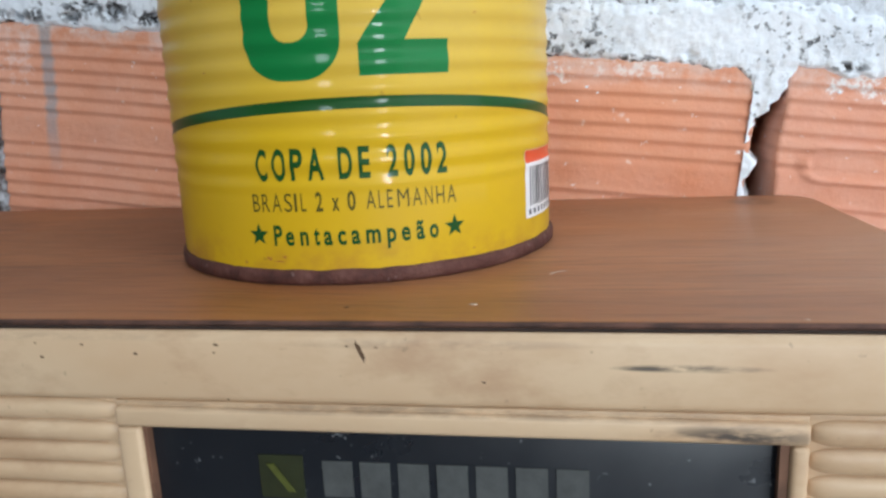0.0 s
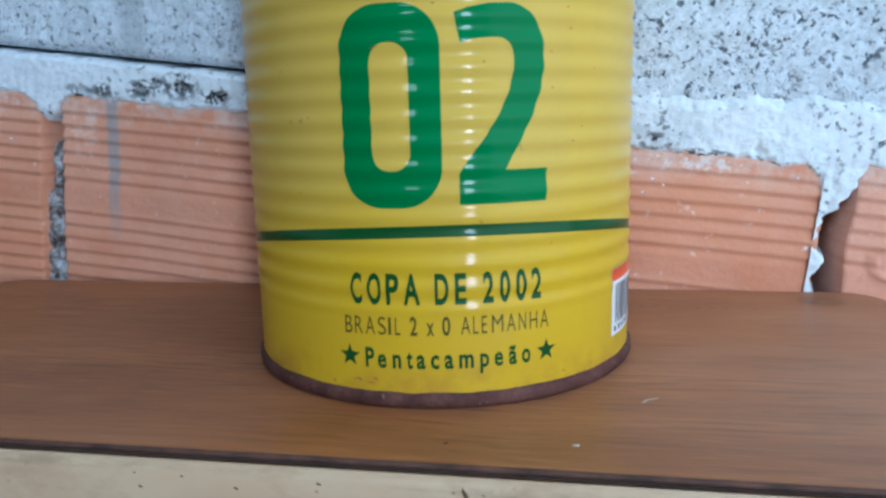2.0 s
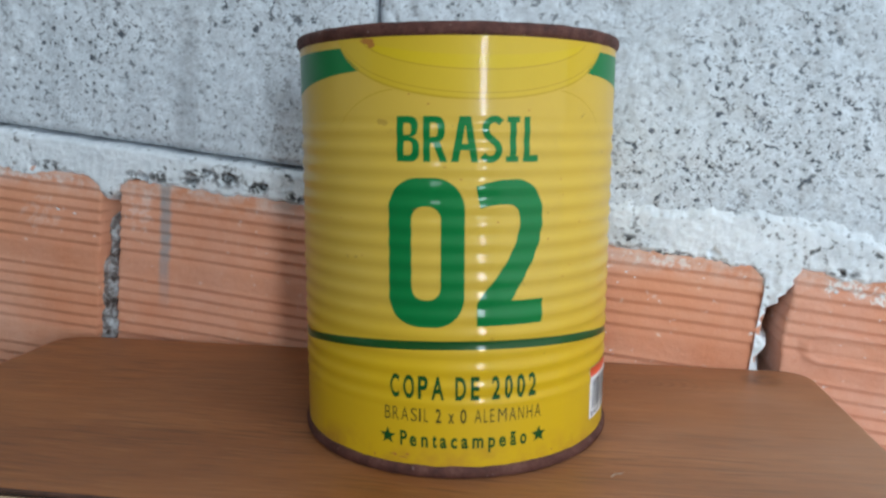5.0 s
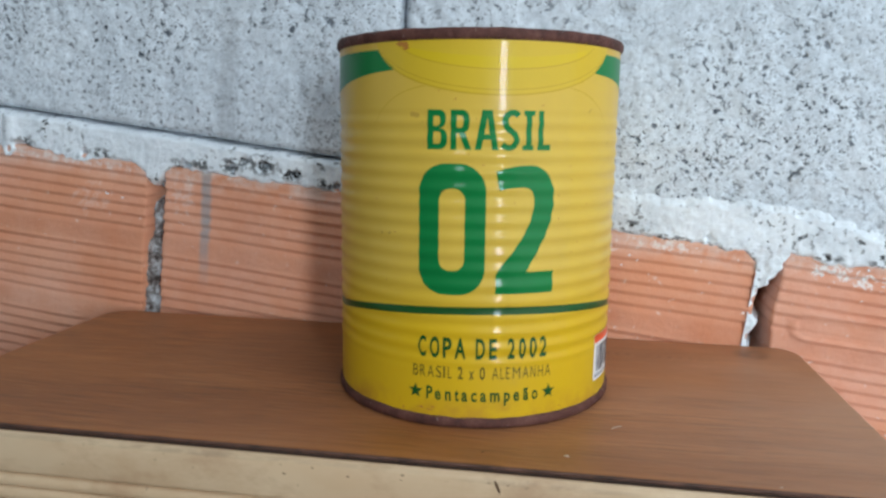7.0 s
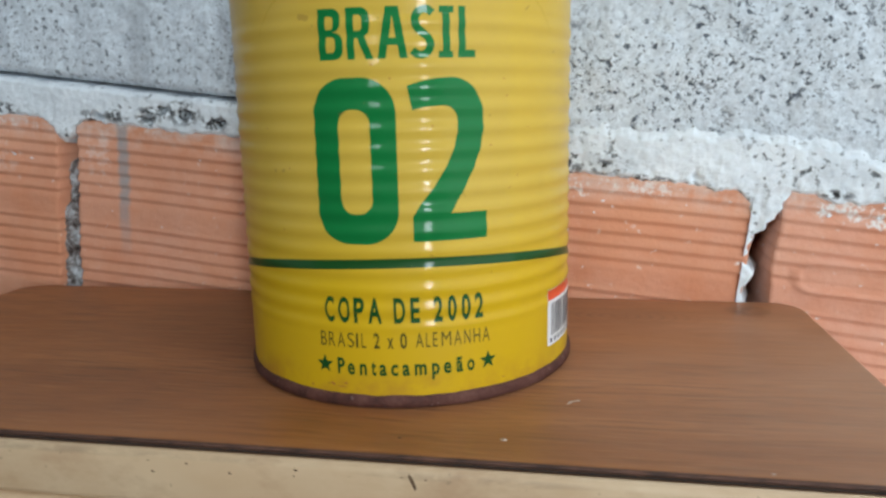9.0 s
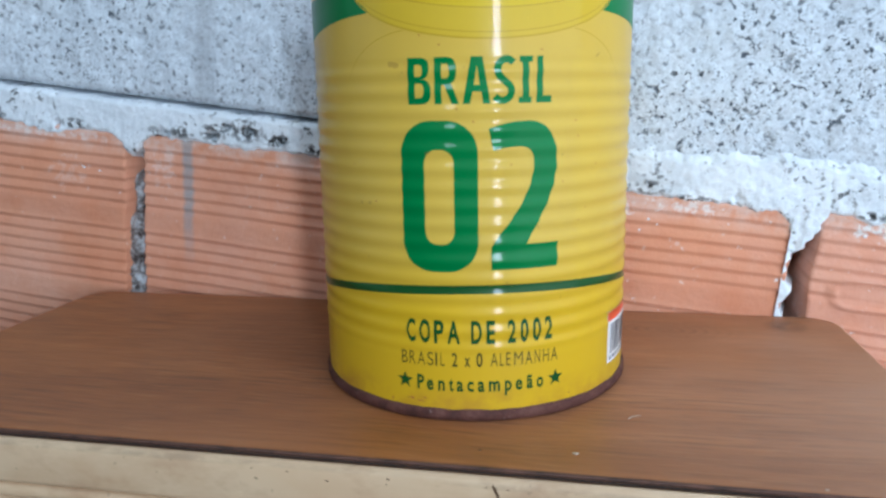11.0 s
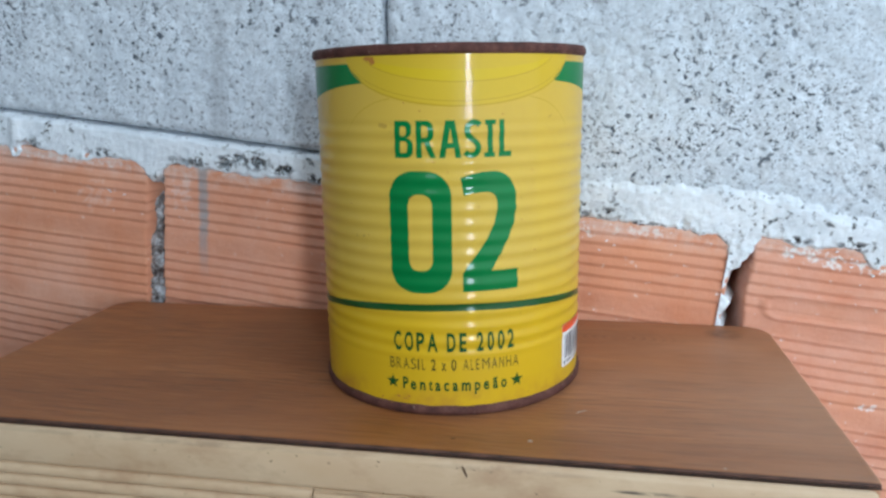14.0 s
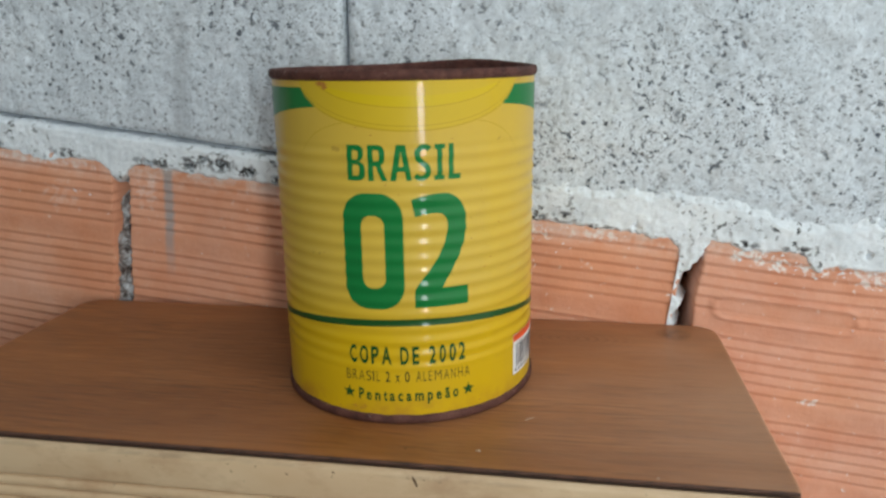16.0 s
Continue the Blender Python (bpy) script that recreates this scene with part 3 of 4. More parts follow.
# ---- the radio case that carries the can ----
X0, X1, Y0, Y1, CASE_H = -0.1942, 0.1350, -0.0743, 0.0605, 0.20
BX0, BX1 = -0.1922, 0.1330
FACE_Y = -0.0778

radio = tagged(new("radio_cabinet"), "old radio with brown wood veneer case and aged cream plastic front", "radio")
radio.location = (0, 0, -CASE_H)
IN = Matrix.Translation((0, 0, CASE_H))


def rounded(x0, x1, y0, y1, radii):
    """Plan outline with a radius for each corner, from front left round to back left."""
    pts = []
    for (cx, cy, sx, sy, a0), r in zip(((x0, y0, 1, 1, 180), (x1, y0, -1, 1, 270), (x1, y1, -1, -1, 0), (x0, y1, 1, -1, 90)), radii):
        for k in range(7):
            a = radians(a0 + 15 * k)
            pts.append((cx + sx * r + r * math.cos(a), cy + sy * r + r * math.sin(a)))
    return pts


def case_shell():
    bm = slab_outline(rounded(X0, X1, Y0, Y1 + 0.0035, (0.003, 0.003, 0.011, 0.011)), -CASE_H, 0.0)
    top = [e for e in bm.edges if all(v.co.z > -0.001 for v in e.verts)]
    bmesh.ops.bevel(bm, geom=top, offset=0.0012, segments=3, affect="EDGES", profile=0.5)
    return bm


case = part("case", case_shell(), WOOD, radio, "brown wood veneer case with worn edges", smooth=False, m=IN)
tagged(part("edge_trim", block(X0 + 0.001, X1 - 0.001, Y0 - 0.0004, Y0 + 0.0007, -0.0010, 0.00006, 0.0004), mat_plain("dark_worn_edge", (0.13, 0.055, 0.036), 0.8, 0.8, 120), radio, m=IN), "dark chipped front edge of the veneer")

# solid dark strip standing in for the shade inside the narrow gap
part("seam_gap", block(X0 + 0.001, X1 - 0.001, Y0 - 0.0007, Y0 - 0.00045, -0.0014, -0.0009), mat_plain("gap_shade", (0.045, 0.026, 0.020), 0.9, 0.5, 200), radio, "dark strip painted for the shade under the veneer edge", smooth=False, m=IN)

# cream front: a frame of four bars round the dark panel, with fluted fields either side
PX0, PX1, PZ1, PZ0 = -0.0276, 0.0899, -0.0201, -0.085
TX0, TX1, TZ = -0.0325, 0.0928, -0.0161


def front_bar(name, x0, x1, z0, z1, y=FACE_Y, bevel=0.0012, label=""):
    return part(name, block(x0, x1, y, Y0 - 0.0001, z0, z1, bevel, 3), CREAM, radio, label, m=IN)


front_bar("top_rail", BX0, BX1, -0.0151, -0.0012, bevel=0.0019)
front_bar("panel_groove", TX0, TX1, -0.0166, -0.0151, FACE_Y + 0.0008, 0.0002, "dirty shallow groove over the display lip")
front_bar("bottom_rail", BX0, BX1, -CASE_H + 0.004, -0.092)
front_bar("left_field", BX0, TX0, -0.092, -0.0151, FACE_Y + 0.0017, 0.0005)
front_bar("right_field", TX1, BX1, -0.092, -0.0151, FACE_Y + 0.0017, 0.0005)
front_bar("panel_frame", TX0, TX1, PZ1, TZ, FACE_Y - 0.0007, 0.0009, "raised cream lip with black grime")
front_bar("panel_frame", TX0, PX0, PZ0 - 0.004, PZ1 - 0.0001, FACE_Y - 0.0007, 0.0009)
front_bar("panel_frame", PX1, TX1, PZ0 - 0.004, PZ1 - 0.0001, FACE_Y - 0.0007, 0.0009)
part("dark_panel", block(PX0, PX1, FACE_Y + 0.0022, Y0 - 0.0001, PZ0, PZ1, 0.0002), PANEL, radio, "smoked black display panel, scratched", m=IN)


LINER = mat_plain("brown_inner_edge", (0.20, 0.095, 0.055), 0.7, 0.5, 120)
for x0, x1 in ((PX0 + 0.0001, PX0 + 0.0010), (PX1 - 0.0016, PX1 - 0.0001)):
    part("inner_edge", block(x0, x1, FACE_Y + 0.0004, FACE_Y + 0.0021, PZ0, PZ1 - 0.0002), LINER, radio, "stained brown inner edge of the panel frame", smooth=False, m=IN)


def flute(x0, x1, z, r):
    """One horizontal rounded ridge with tapered ends."""
    us = [x0 + (x1 - x0) * k for k in (0, 0.004, 0.012, 0.025, 0.05, 0.1, 0.3, 0.5, 0.7, 0.9, 0.95, 0.975, 0.988, 0.996, 1)]
    an = [radians(a) for a in range(-90, 91, 15)]

    def place(x, a):
        e = min(x - x0, x1 - x)
        k = math.sqrt(max(0.0, 1 - (1 - min(1, e / 0.005)) ** 2))
        return (x, FACE_Y + 0.0018 - 0.0016 * k * math.cos(a), z + r * (0.35 + 0.65 * k) * math.sin(a))

    return sheet(us, an, place)


for k in range(16):
    z = -0.0175 - 0.00455 * k
    part("flute", flute(BX0 + 0.004, TX0 - 0.0005, z, 0.00222), CREAM, radio, m=IN)
    part("flute", flute(TX1 + 0.0005, BX1 - 0.002, -0.0185 - 0.0050 * k, 0.00245), CREAM, radio, m=IN)

# lettering of the maker, as plain shapes
LY = FACE_Y + 0.0021


def plate(pts, y, depth=0.0002):
    bm = bmesh.new()
    f = bm.faces.new([bm.verts.new((x, y, z)) for x, z in pts])
    up = bmesh.ops.extrude_face_region(bm, geom=[f])["geom"]
    bmesh.ops.translate(bm, verts=[v for v in up if isinstance(v, bmesh.types.BMVert)], vec=(0, -depth, 0))
    bmesh.ops.recalc_face_normals(bm, faces=bm.faces[:])
    return bm


def box_pts(x0, x1, z0, z1):
    return [(x0, z0), (x1, z0), (x1, z1), (x0, z1)]


LZ1, LZ0 = -0.0268, -0.0345
emblem = part("emblem", plate(box_pts(-0.0053, 0.0035, LZ0 - 0.0006, LZ1 + 0.0006), LY), EMBLEM, radio, "dark green square emblem", smooth=False, m=IN)
part("emblem_mark", plate([(-0.0036, LZ1 - 0.001), (-0.0022, LZ1 - 0.001), (0.0018, LZ0 + 0.001), (0.0004, LZ0 + 0.001)], LY - 0.0006), LOGOGREEN, emblem, smooth=False)
for k in range(7):
    x = 0.0073 + k * 0.0073
    part("logo_bar", plate(box_pts(x, x + 0.0058, LZ0, LZ1 - 0.0003), LY), GREYPRINT, radio, smooth=False, m=IN)


def smear(name, x, z, w, h, y, seed, material, tilt=0.0):
    """A ragged thin patch lying on the front."""
    bm = bmesh.new()
    ring = []
    for k in range(22):
        a = 2 * math.pi * k / 22
        q = 1 + 0.45 * fuzz(math.cos(a), math.sin(a), 2.2, seed)
        px, pz = w * q * math.cos(a), h * q * math.sin(a)
        ring.append(bm.verts.new((x + px * math.cos(tilt) - pz * math.sin(tilt), y, z + px * math.sin(tilt) + pz * math.cos(tilt))))
    bm.faces.new(ring)
    bmesh.ops.recalc_face_normals(bm, faces=bm.faces[:])
    return part(name, bm, material, radio, m=IN)


NICK = mat_plain("brown_nick", (0.13, 0.07, 0.035), 0.8, 0.4, 400)
smear("nick", 0.0168, -0.0042, 0.0021, 0.00045, FACE_Y - 0.00006, 1, NICK, radians(-68))
for x, z, w, s in ((-0.0103, -0.0034, 0.0005, 2), (-0.0108, -0.0049, 0.0003, 3), (0.0145, -0.0034, 0.0003, 4), (0.0198, -0.0036, 0.0003, 5), (-0.0265, -0.0053, 0.0005, 6), (-0.0372, -0.0036, 0.0004, 7), (-0.047, -0.0034, 0.0003, 8), (-0.009, -0.0141, 0.0003, 9), (0.0388, -0.0098, 0.0004, 10), (-0.046, -0.0062, 0.0005, 11)):
    smear("speck", x, z, w, w * 0.45, FACE_Y - 0.00006, s, NICK, radians(-20))


def fleck(name, x, y, l, w, angle, material, parent):
    bm = bmesh.new()
    bmesh.ops.create_icosphere(bm, subdivisions=1, radius=1)
    for v in bm.verts:
        v.co = Vector((v.co.x * l, v.co.y * w, v.co.z * 0.00015)) * (1 + 0.3 * noise.noise(v.co * 2 + Vector((x * 99, y * 99, 0))))
    return part(name, bm, material, parent, m=IN @ pose(x, y, 0.0, 0, 0, angle))


CHIP = mat_plain("pale_scuff", (0.55, 0.42, 0.33), 0.7, 0.2, 300)
for x, y, l, w, a in ((0.052, -0.0390, 0.0022, 0.0003, 25), (0.0505, -0.0405, 0.0012, 0.0003, 50), (0.0357, -0.0635, 0.0011, 0.0007, 0), (0.093, -0.072, 0.0006, 0.0004, 0)):
    fleck("scuff", x, y, l, w, a, CHIP, radio)
fleck("scuff", 0.0112, -0.0657, 0.0006, 0.0004, 10, NICK, radio)

# the plank on which the radio stands
tagged(part("shelf", block(-0.45, 0.45, -0.14, 0.05, -CASE_H - 0.03, -CASE_H, 0.003), PLANK), "plain raw wooden shelf plank under the radio", "shelf", kind="structure")

# ---- the can ----
R, CAN_H, RIM_H, RIM_R = 0.0495, 0.1236, 0.0034, 0.0504
can = tagged(new("tin_can"), "yellow printed tin can with green lettering and rusty rims", "can")


def rib(z):
    w = ease((z - 0.0175) / 0.006) * ease((0.1015 - z) / 0.005)
    return 0.00020 * w * math.sin(2 * math.pi * z / RIB_PITCH)


RIB_PITCH = 0.0050
ZSTEP = 0.0004


def on_can(s, z, off):
    r = R + rib(z) + off
    a = s / R
    return (r * math.sin(a), -r * math.cos(a), z)


def arc(deg):
    return radians(deg) * R


def can_body():
    us = [2 * math.pi * R * k / 220 for k in range(221)]
    vs = steps(0.0024, CAN_H - 0.0024, ZSTEP)
    bm = sheet(us, vs, lambda s, z: on_can(s, z, 0.0))
    bmesh.ops.remove_doubles(bm, verts=bm.verts[:], dist=1e-6)
    return bm


def turned(profile, n=160, wear=0.0, seed=0, bent=0.0):
    """A solid of revolution about z; profile is a list of (radius, height)."""
    bm = bmesh.new()
    rings = []
    for r, z in profile:
        ring = []
        for k in range(n):
            a = 2 * math.pi * k / n
            f = wear * (fuzz(math.cos(a) * 3, math.sin(a) * 3 + z * 200, 2.5, seed) + 0.6 * fuzz(math.cos(a), math.sin(a), 22, seed + 1))
            ring.append(bm.verts.new(((r + f) * math.cos(a), (r + f) * math.sin(a), z + f * 0.6 * (1 if 0.001 < z else 0) + bent * max(0.0, 1 - (CAN_H - z) / 0.003) * math.exp(-(((a - 1.15) / 0.55) ** 2)))))
        rings.append(ring)
    for a, b in zip(rings, rings[1:]):
        for k in range(n):
            bm.faces.new((a[k], a[(k + 1) % n], b[(k + 1) % n], b[k]))
    bmesh.ops.recalc_face_normals(bm, faces=bm.faces[:])
    return bm


part("body", can_body(), YELLOW, can)
part("bottom_rim", turned([(R - 0.003, 0.0), (RIM_R - 0.0006, 0.0), (RIM_R, 0.0006), (RIM_R, RIM_H - 0.0010), (RIM_R - 0.0005, RIM_H - 0.0002), (R - 0.0004, RIM_H + 0.0003)], wear=0.00026, seed=1), RUST, can, "rusted brown bottom seam")
T = CAN_H
part("top_rim", turned([(R - 0.0004, T - RIM_H - 0.0003), (RIM_R - 0.0005, T - RIM_H + 0.0002), (RIM_R, T - RIM_H + 0.001), (RIM_R, T - 0.0008), (RIM_R - 0.0006, T), (R - 0.0008, T), (R - 0.0014, T - 0.0008), (R - 0.0016, T - 0.008)], wear=0.00024, seed=2, bent=0.0020), RUST, can, "rusted brown top seam")
part("lid", turned([(R - 0.0010, T - 0.0072), (R - 0.0040, T - 0.0076), (R - 0.0046, T - 0.0062), (R - 0.0075, T - 0.0060), (R - 0.0082, T - 0.0068), (0.02, T - 0.0068), (0.0001, T - 0.0066)], wear=0.0002, seed=3), RUST, can, "sunken rusty lid")


def flat_fill(loops):
    """A filled flat shape, (s, z) loops, the first the outline and the rest holes."""
    cu = bpy.data.curves.new("shape", "CURVE")
    cu.dimensions, cu.fill_mode = "2D", "BOTH"
    for loop in loops:
        sp = cu.splines.new("POLY")
        sp.points.add(len(loop) - 1)
        for p, (s, z) in zip(sp.points, loop):
            p.co = (s, z, 0, 1)
        sp.use_cyclic_u = True
    return curve_mesh(cu)


def curve_mesh(cu):
    ob = bpy.data.objects.new("shape", cu)
    me = bpy.data.meshes.new_from_object(ob)
    bpy.data.objects.remove(ob)
    bm = bmesh.new()
    bm.from_mesh(me)
    bpy.data.meshes.remove(me)
    bpy.data.curves.remove(cu)
    return bm


def wrap(name, bm, material, off=0.00006, label="", parent=None):
    """Cuts a flat (s, z) shape finely and lays it on the can as print."""
    bmesh.ops.remove_doubles(bm, verts=bm.verts[:], dist=1e-7)
    ss, zs = [v.co.x for v in bm.verts], [v.co.y for v in bm.verts]
    cuts = []
    k = 0
    z0 = 0.0024
    while z0 + k * BODY_DZ < max(zs):
        if z0 + k * BODY_DZ > min(zs):
            cuts.append(((0, z0 + k * BODY_DZ, 0), (0, 1, 0)))
        k += 1
    seg = 2 * math.pi * R / 220
    k = math.ceil(min(ss) / seg)
    while k * seg < max(ss):
        cuts.append(((k * seg, 0, 0), (1, 0, 0)))
        k += 1
    for co, no in cuts:
        bmesh.ops.bisect_plane(bm, geom=bm.verts[:] + bm.edges[:] + bm.faces[:], plane_co=co, plane_no=no, dist=1e-8)
    for v in bm.verts:
        v.co = on_can(v.co.x, v.co.y, off)
    for f in bm.faces:
        f.normal_update()
        if f.normal.dot(Vector((f.calc_center_median().x, f.calc_center_median().y, 0))) < 0:
            f.normal_flip()
    return part(name, bm, material, parent or can, label)


BODY_DZ = (CAN_H - 0.0048) / round((CAN_H - 0.0048) / ZSTEP)


def text_shape(text, bold, space=1.0):
    cu = bpy.data.curves.new("text", "FONT")
    cu.body, cu.offset, cu.resolution_u, cu.space_character = text, bold, 5, space
    cu.fill_mode = "FRONT"
    return curve_mesh(cu)


_cap = text_shape("P", 0.0)
CAP = max(v.co.y for v in _cap.verts)
_cap.free()


def word(text, a0, a1, base, cap, material, bold=0.0, bow=0.0, space=1.12):
    """A printed word from angle a0 to a1 (degrees), with its base line and capital height."""
    bm = text_shape(text, bold, space)
    xs = [v.co.x for v in bm.verts]
    lo, hi = min(xs), max(xs)
    for v in bm.verts:
        s = arc(a0) + (v.co.x - lo) / (hi - lo) * (arc(a1) - arc(a0))
        v.co = Vector((s, base + v.co.y / CAP * cap - bow * ((math.degrees(s / R) - 12) / 26) ** 2, 0))
    return wrap("lettering", bm, material)


def band(a0, a1, f0, f1, n=40):
    """A strip between two curves of height over angle."""
    an = [a0 + (a1 - a0) * k / n for k in range(n + 1)]
    return [[(arc(a), f0(a)) for a in an] + [(arc(a), f1(a)) for a in reversed(an)]]


def stadium(a0, a1, z0, z1, r):
    """A rectangle with elliptic corners, in angle and height."""
    s0, s1, out = arc(a0), arc(a1), []
    for cx, cz, start in ((s1 - r, z1 - r, 0), (s0 + r, z1 - r, 90), (s0 + r, z0 + r, 180), (s1 - r, z0 + r, 270)):
        for k in range(13):
            a = radians(start + 7.5 * k)
            out.append((cx + r * math.cos(a), cz + r * math.sin(a)))
    return out


# the collar and sleeves of the printed jersey
MID = 14.6


def collar_low(a):
    d = (a - MID) / 48
    return 0.1221 - 0.018 * math.sqrt(max(0.0, 1 - d * d))


def collar_high(a):
    d = (a - MID) / 40
    return 0.1226 - 0.0110 * math.sqrt(max(0.0, 1 - d * d))


TOPZ = 0.1203
wrap("collar", flat_fill(band(MID - 47.4, MID + 47.4, lambda a: min(TOPZ - 0.0003, collar_low(a)), lambda a: TOPZ)), COLLAR, 0.00004, "brighter yellow printed collar")
wrap("collar_line", flat_fill(band(MID - 46.5, MID + 46.5, lambda a: collar_low(a), lambda a: collar_low(a) + 0.00045)), SEAM, 0.00008)
LEMON = mat_print("lemon_print", (0.62, 0.430, 0.016), 0.05, 0.10)
wrap("collar_band", flat_fill(band(MID - 36, MID + 36, lambda a: collar_high(a) + 0.0003, lambda a: min(TOPZ - 0.0002, collar_high(a) + 0.0034 * math.sqrt(max(0.0, 1 - ((a - MID) / 37) ** 2)) + 0.0004))), LEMON, 0.00006, "lemon yellow printed collar band")
wrap("collar_line", flat_fill(band(MID - 45, MID + 45, lambda a: collar_low(a) + 0.0016, lambda a: collar_low(a) + 0.0019)), SEAM, 0.00008)
wrap("collar_line", flat_fill(band(MID - 38, MID + 38, lambda a: collar_high(a), lambda a: collar_high(a) + 0.00035)), SEAM, 0.00008)
for side in (-1, 1):
    def sleeve_low(a, side=side):
        d = side * (a - MID) - 38.5
        return 0.1117 - 0.0047 * ease(d / 75) * 1.6 - 0.00002 * d

    pts = [(MID + side * 46.5, 0.1180), (MID + side * 44.0, 0.1155), (MID + side * 38.6, 0.1119)]
    pts += [(MID + side * (38.6 + 4 * k), sleeve_low(MID + side * (38.6 + 4 * k))) for k in range(1, 16)]
    pts += [(MID + side * 98.6, 0.1178)]
    wrap("sleeve_patch", flat_fill([[(arc(a), z) for a, z in pts]]), GREEN, 0.00007, "green printed sleeve stripe")
    an = [MID + side * (27 + 1.2 * k) for k in range(19)]
    seam = lambda a, side=side: 0.0905 + 0.0165 * math.sqrt(max(0.0, 1 - ((side * (a - MID) - 22) / 27.5) ** 2))
    wrap("seam_line", flat_fill(band(min(an), max(an), seam, lambda a: seam(a) + 0.00025)), SEAM, 0.00007)

def ring_z(a):
    return 0.0385 - 0.0033 * min(1.6, ((a - 14) / 58) ** 2)


# the ring line, words, figures and stars
wrap("ring_line", flat_fill(band(-105, 130, lambda a: ring_z(a) - 0.0012, lambda a: ring_z(a) + 0.0012, 90)), DARK_GREEN)


def bowl(x0, y0, y1, xr, start=-90):
    """A rounded bow open to the left, from (x0, y0) up to (x0, y1), reaching xr."""
    out = []
    for k in range(start, 91, 10):
        c, q = math.cos(radians(k)), math.sin(radians(k))
        out.append((x0 + (xr - x0) * abs(c) ** 0.75, (y0 + y1) / 2 + (y1 - y0) / 2 * math.copysign(abs(q) ** 0.85, q)))
    return out


def ribbon(pts, w, wx):
    """The outline of a bent stroke through pts, w thick upwards and wx thick sideways."""
    fine = []
    for i in range(len(pts) - 1):
        p0, p1, p2, p3 = (Vector(pts[max(0, min(len(pts) - 1, i + d))]) for d in (-1, 0, 1, 2))
        for k in range(4):
            t = k / 4
            fine.append(0.5 * (2 * p1 + (p2 - p0) * t + (2 * p0 - 5 * p1 + 4 * p2 - p3) * t * t + (3 * p1 - p0 - 3 * p2 + p3) * t ** 3))
    fine.append(Vector(pts[-1]))
    left, right = [], []
    for i, p in enumerate(fine):
        d = (fine[min(len(fine) - 1, i + 1)] - fine[max(0, i - 1)])
        d = Vector((d.x / wx, d.y / w)).normalized()
        n = Vector((-d.y * wx, d.x * w)) / 2
        left.append(tuple(p + n))
        right.append(tuple(p - n))
    return left + right[::-1]


GLYPHS = {
    "B": [[(0, 0)] + bowl(0.52, 0, 0.54, 1.0) + bowl(0.5, 0.54, 1.0, 0.93) + [(0, 1)], [(0.31, 0.14)] + bowl(0.5, 0.14, 0.45, 0.69) + [(0.31, 0.45)], [(0.31, 0.59)] + bowl(0.48, 0.59, 0.85, 0.64) + [(0.31, 0.85)]],
    "R": [[(0, 0), (0.29, 0), (0.29, 0.41), (0.41, 0.41), (0.70, 0), (1, 0), (0.68, 0.455)] + bowl(0.5, 0.42, 1.0, 0.90, -50) + [(0, 1)], [(0.29, 0.55)] + bowl(0.45, 0.55, 0.86, 0.61) + [(0.29, 0.86)]],
    "A": [[(0, 0), (0.27, 0), (0.35, 0.26), (0.67, 0.26), (0.74, 0), (1, 0), (0.72, 1), (0.30, 1)], [(0.40, 0.40), (0.62, 0.40), (0.515, 0.82)]],
    "S": [ribbon([(0.93, 0.86), (0.74, 0.93), (0.48, 0.93), (0.25, 0.85), (0.18, 0.72), (0.27, 0.59), (0.5, 0.49), (0.74, 0.39), (0.83, 0.26), (0.72, 0.12), (0.48, 0.065), (0.24, 0.08), (0.05, 0.15)], 0.15, 0.34)],
    "I": [[(0, 0), (0.93, 0), (0.93, 0.13), (0.74, 0.13), (0.74, 0.87), (1, 0.87), (1, 1), (0.06, 1), (0.06, 0.87), (0.26, 0.87), (0.26, 0.13), (0, 0.13)]],
    "L": [[(0.02, 0), (1, 0), (0.98, 0.15), (0.42, 0.15), (0.44, 1), (0.06, 1)]],
}
for letter, a0, a1 in (("B", -11.0, -3.7), ("R", -2.6, 4.8), ("A", 5.9, 14.2), ("S", 15.2, 21.6), ("I", 22.8, 27.2), ("L", 28.3, 33.6)):
    wrap("lettering", flat_fill([[(arc(a0 + (a1 - a0) * x), 0.0881 + 0.0118 * y) for x, y in loop] for loop in GLYPHS[letter]]), GREEN)
wrap("figure_zero", flat_fill([stadium(-13.9, 10.3, 0.0433, 0.0839, 0.0084), stadium(-6.4, 2.9, 0.0509, 0.0764, 0.0036)]), GREEN)


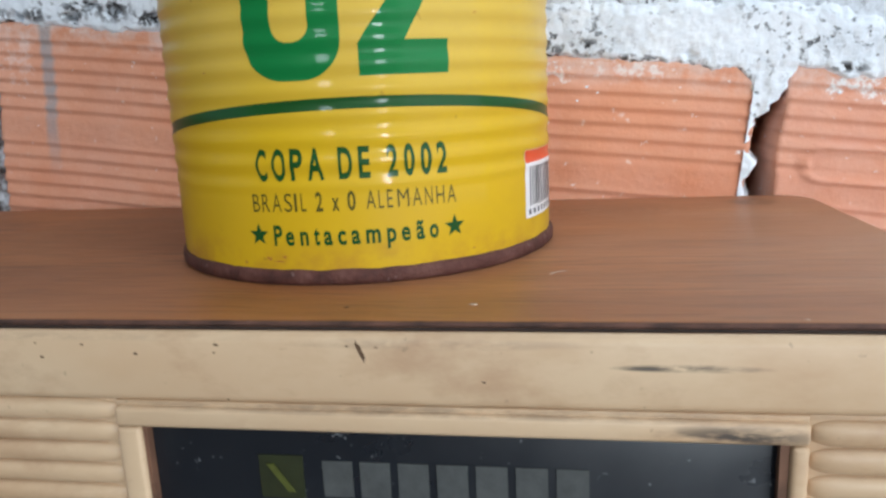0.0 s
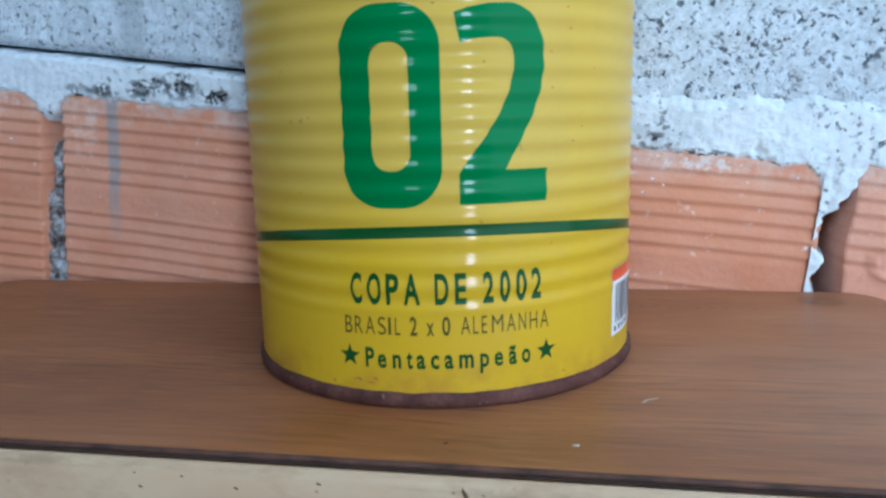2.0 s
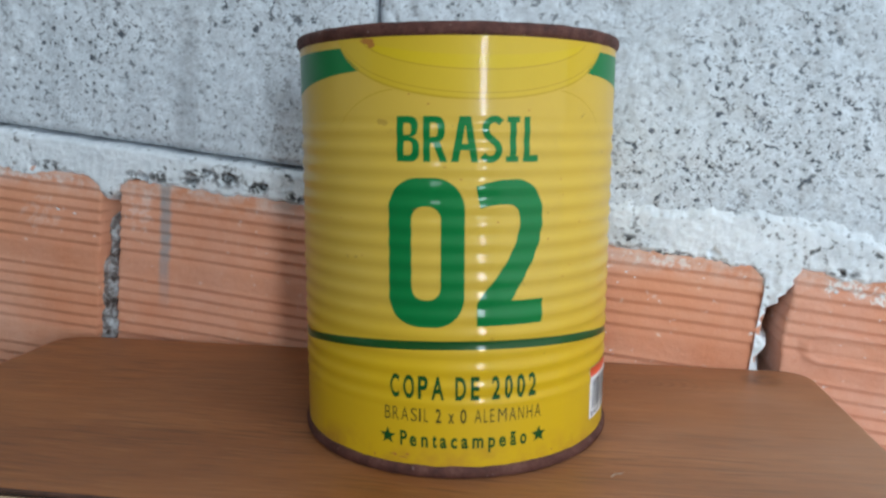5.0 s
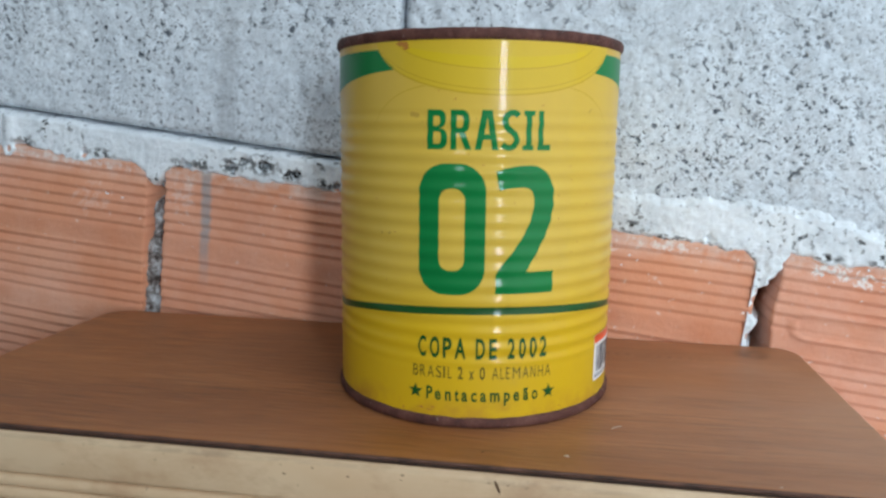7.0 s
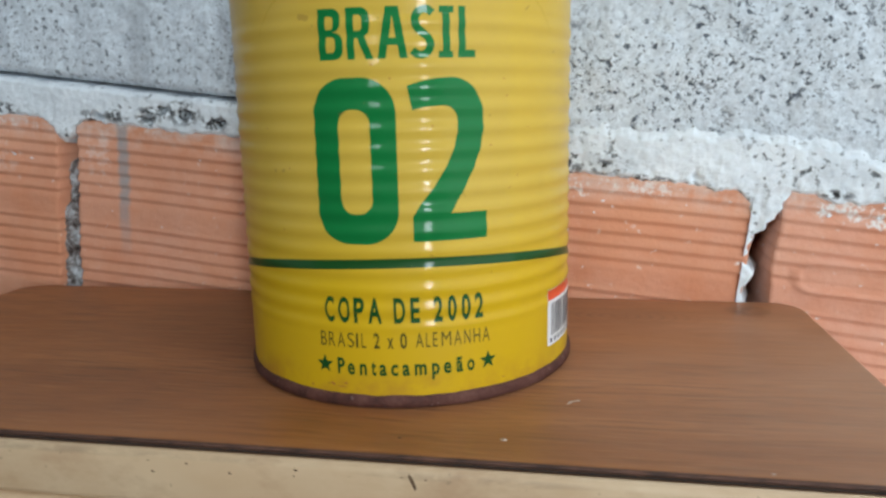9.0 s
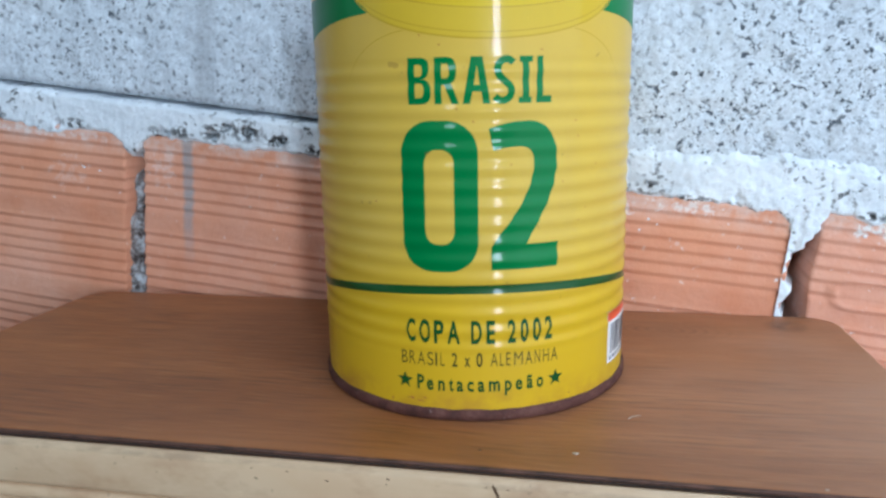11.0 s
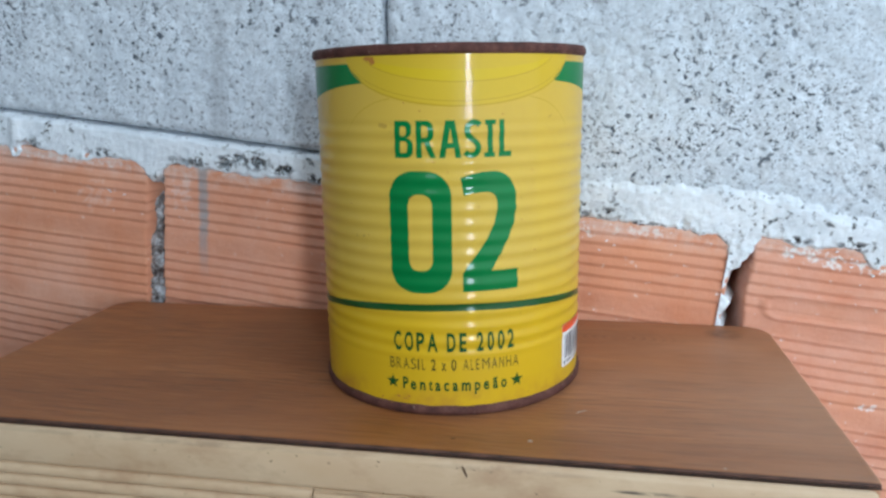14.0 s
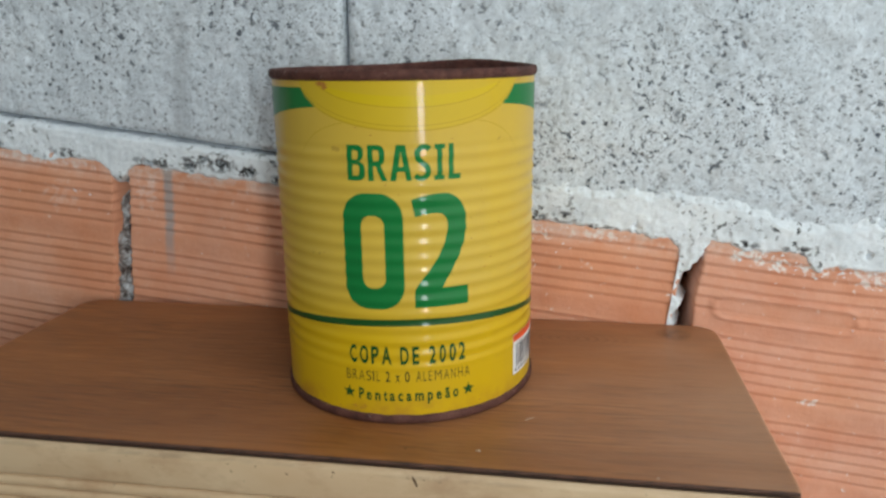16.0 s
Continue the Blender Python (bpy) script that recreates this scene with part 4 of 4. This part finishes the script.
def figure_two():
    a0, a1, z0, z1 = 14.3, 36.5, 0.0438, 0.0839
    s0, s1 = arc(a0), arc(a1)
    w, h = s1 - s0, z1 - z0
    r = 0.42 * w
    P = lambda x, y: (s0 + x * w, z0 + y * h)
    out = [P(0, 0), P(1, 0), P(1, 0.172), P(0.50, 0.172)]
    # diagonal, then outer bow
    out += [P(0.60, 0.25), P(0.72, 0.35), P(0.84, 0.46), P(0.93, 0.58), P(0.965, 0.68)]
    out += [(s0 + 0.965 * w - r * 1.0 * (1 - math.cos(radians(k))), z0 + 0.76 * h + 0.232 * h * math.sin(radians(k))) for k in range(0, 91, 9)]
    out += [P(0.34, 0.988), P(0.12, 0.968), P(-0.03, 0.945), P(0.03, 0.80), P(0.16, 0.818), P(0.30, 0.825)]
    out += [(s0 + 0.42 * w + 0.19 * w * math.sin(radians(k)), z0 + 0.735 * h + 0.092 * h * math.cos(radians(k))) for k in range(0, 91, 15)]
    out += [P(0.60, 0.66), P(0.56, 0.58), P(0.46, 0.47), P(0.30, 0.35), P(0.10, 0.23), P(0.0, 0.16)]
    return [out]


wrap("figure_two", flat_fill(figure_two()), GREEN)


def letters(text, spans, base, cap, material, bold, bow):
    """Single printed letters, each over its own span of angles."""
    for ch, (a0, a1) in zip(text, spans):
        word(ch, a0, a1, base, cap, material, bold, bow)


letters("COPADE2002", ((-13.8, -10.8), (-9.3, -5.6), (-4.4, -1.1), (0.0, 4.1), (7.7, 11.1), (12.6, 15.4), (19.5, 22.2), (23.7, 26.4), (27.9, 30.8), (32.2, 35.0)), 0.0231, 0.0062, DARK_GREEN, 0.030, 0.0001)
letters("BRASIL", ((-15.9, -13.8), (-13.1, -10.9), (-10.1, -7.6), (-6.8, -4.7), (-4.1, -3.4), (-2.4, -1.0)), 0.0163, 0.0039, OLIVE, -0.002, 0.0002)
letters("2x0", ((1.4, 3.2), (5.5, 7.3), (9.3, 11.3)), 0.0163, 0.0039, OLIVE, 0.022, 0.0002)
letters("ALEMANHA", ((13.9, 16.2), (16.9, 18.2), (19.0, 20.4), (21.6, 24.5), (25.4, 27.8), (28.6, 30.6), (31.6, 33.8), (34.6, 37.1)), 0.0163, 0.0039, OLIVE, -0.002, 0.0002)
letters("Pentacampeão", ((-10.5, -8.1), (-7.2, -4.9), (-3.3, -1.1), (0.3, 1.8), (2.8, 5.0), (6.3, 8.4), (9.7, 11.9), (13.3, 16.9), (18.5, 20.8), (22.1, 24.4), (25.9, 28.1), (29.4, 31.8)), 0.0090, 0.0041, DARK_GREEN, 0.029, 0.0001)


def star(a, z, r):
    return [[(arc(a) + (r if k % 2 == 0 else 0.42 * r) * math.sin(math.pi * k / 5), z + (r if k % 2 == 0 else 0.42 * r) * math.cos(math.pi * k / 5)) for k in range(10)]]


wrap("star", flat_fill(star(-14.9, 0.0110, 0.0026)), DARK_GREEN)
wrap("star", flat_fill(star(36.4, 0.0109, 0.0026)), DARK_GREEN)

# the price label with its bars
label_base = wrap("barcode_label", flat_fill([stadium(63.4, 96, 0.0088, 0.0253, 0.0003)]), WHITE, 0.00007, "white and red barcode label")
wrap("label_head", flat_fill([[(arc(63.6), 0.0222), (arc(95.8), 0.0222), (arc(95.8), 0.0252), (arc(63.6), 0.0252)]]), RED, 0.00011, parent=label_base)
_rng = random.Random(9)
a = 66.0
while a < 93:
    w = _rng.choice((0.25, 0.4, 0.4, 0.7, 1.0))
    wrap("bar", flat_fill([[(arc(a), 0.0117), (arc(a + w), 0.0117), (arc(a + w), 0.0212), (arc(a), 0.0212)]]), INK, 0.00011, parent=label_base)
    a += w + _rng.choice((0.35, 0.5, 0.8))
for k in range(9):
    wrap("bar", flat_fill([[(arc(65.2 + 3 * k), 0.0096), (arc(66.6 + 3 * k), 0.0096), (arc(66.6 + 3 * k), 0.0109), (arc(65.2 + 3 * k), 0.0109)]]), INK, 0.00011, parent=label_base)

# rust bleeding into the paint
RUST_PAINT = mat_print("rust_bleed", (0.42, 0.17, 0.03), 0.5, 0.5)


def blot(a, z, w, h, seed):
    out = []
    for k in range(18):
        t = 2 * math.pi * k / 18
        q = 1 + 0.6 * fuzz(math.cos(t), math.sin(t), 1.6, seed)
        out.append((arc(a) + w * q * math.cos(t), z + h * q * math.sin(t)))
    return [out]


for a, z, w, h in ((-21, 0.1192, 0.0022, 0.0008), (-19.5, 0.1182, 0.0012, 0.0007), (-12.5, 0.0058, 0.0007, 0.0004), (-8, 0.0062, 0.0005, 0.0003), (-9.5, 0.0052, 0.0012, 0.0002), (-20, 0.0046, 0.0004, 0.0003), (42, 0.0052, 0.0003, 0.0002)):
    wrap("rust_spot", flat_fill(blot(a, z, w, h, a)), RUST_PAINT, 0.00009)
for a, z in ((4, 0.0868), (-7, 0.1055), (20.5, 0.0722), (43, 0.0832), (44, 0.079), (38, 0.067), (48, 0.059), (44.5, 0.056), (-33, 0.072), (-28, 0.046), (9, 0.0835), (-24, 0.062), (30, 0.1015), (52, 0.071), (-1, 0.103)):
    wrap("paint_chip", flat_fill(blot(a, z, 0.00028, 0.0002, a)), RUST_PAINT, 0.00009)
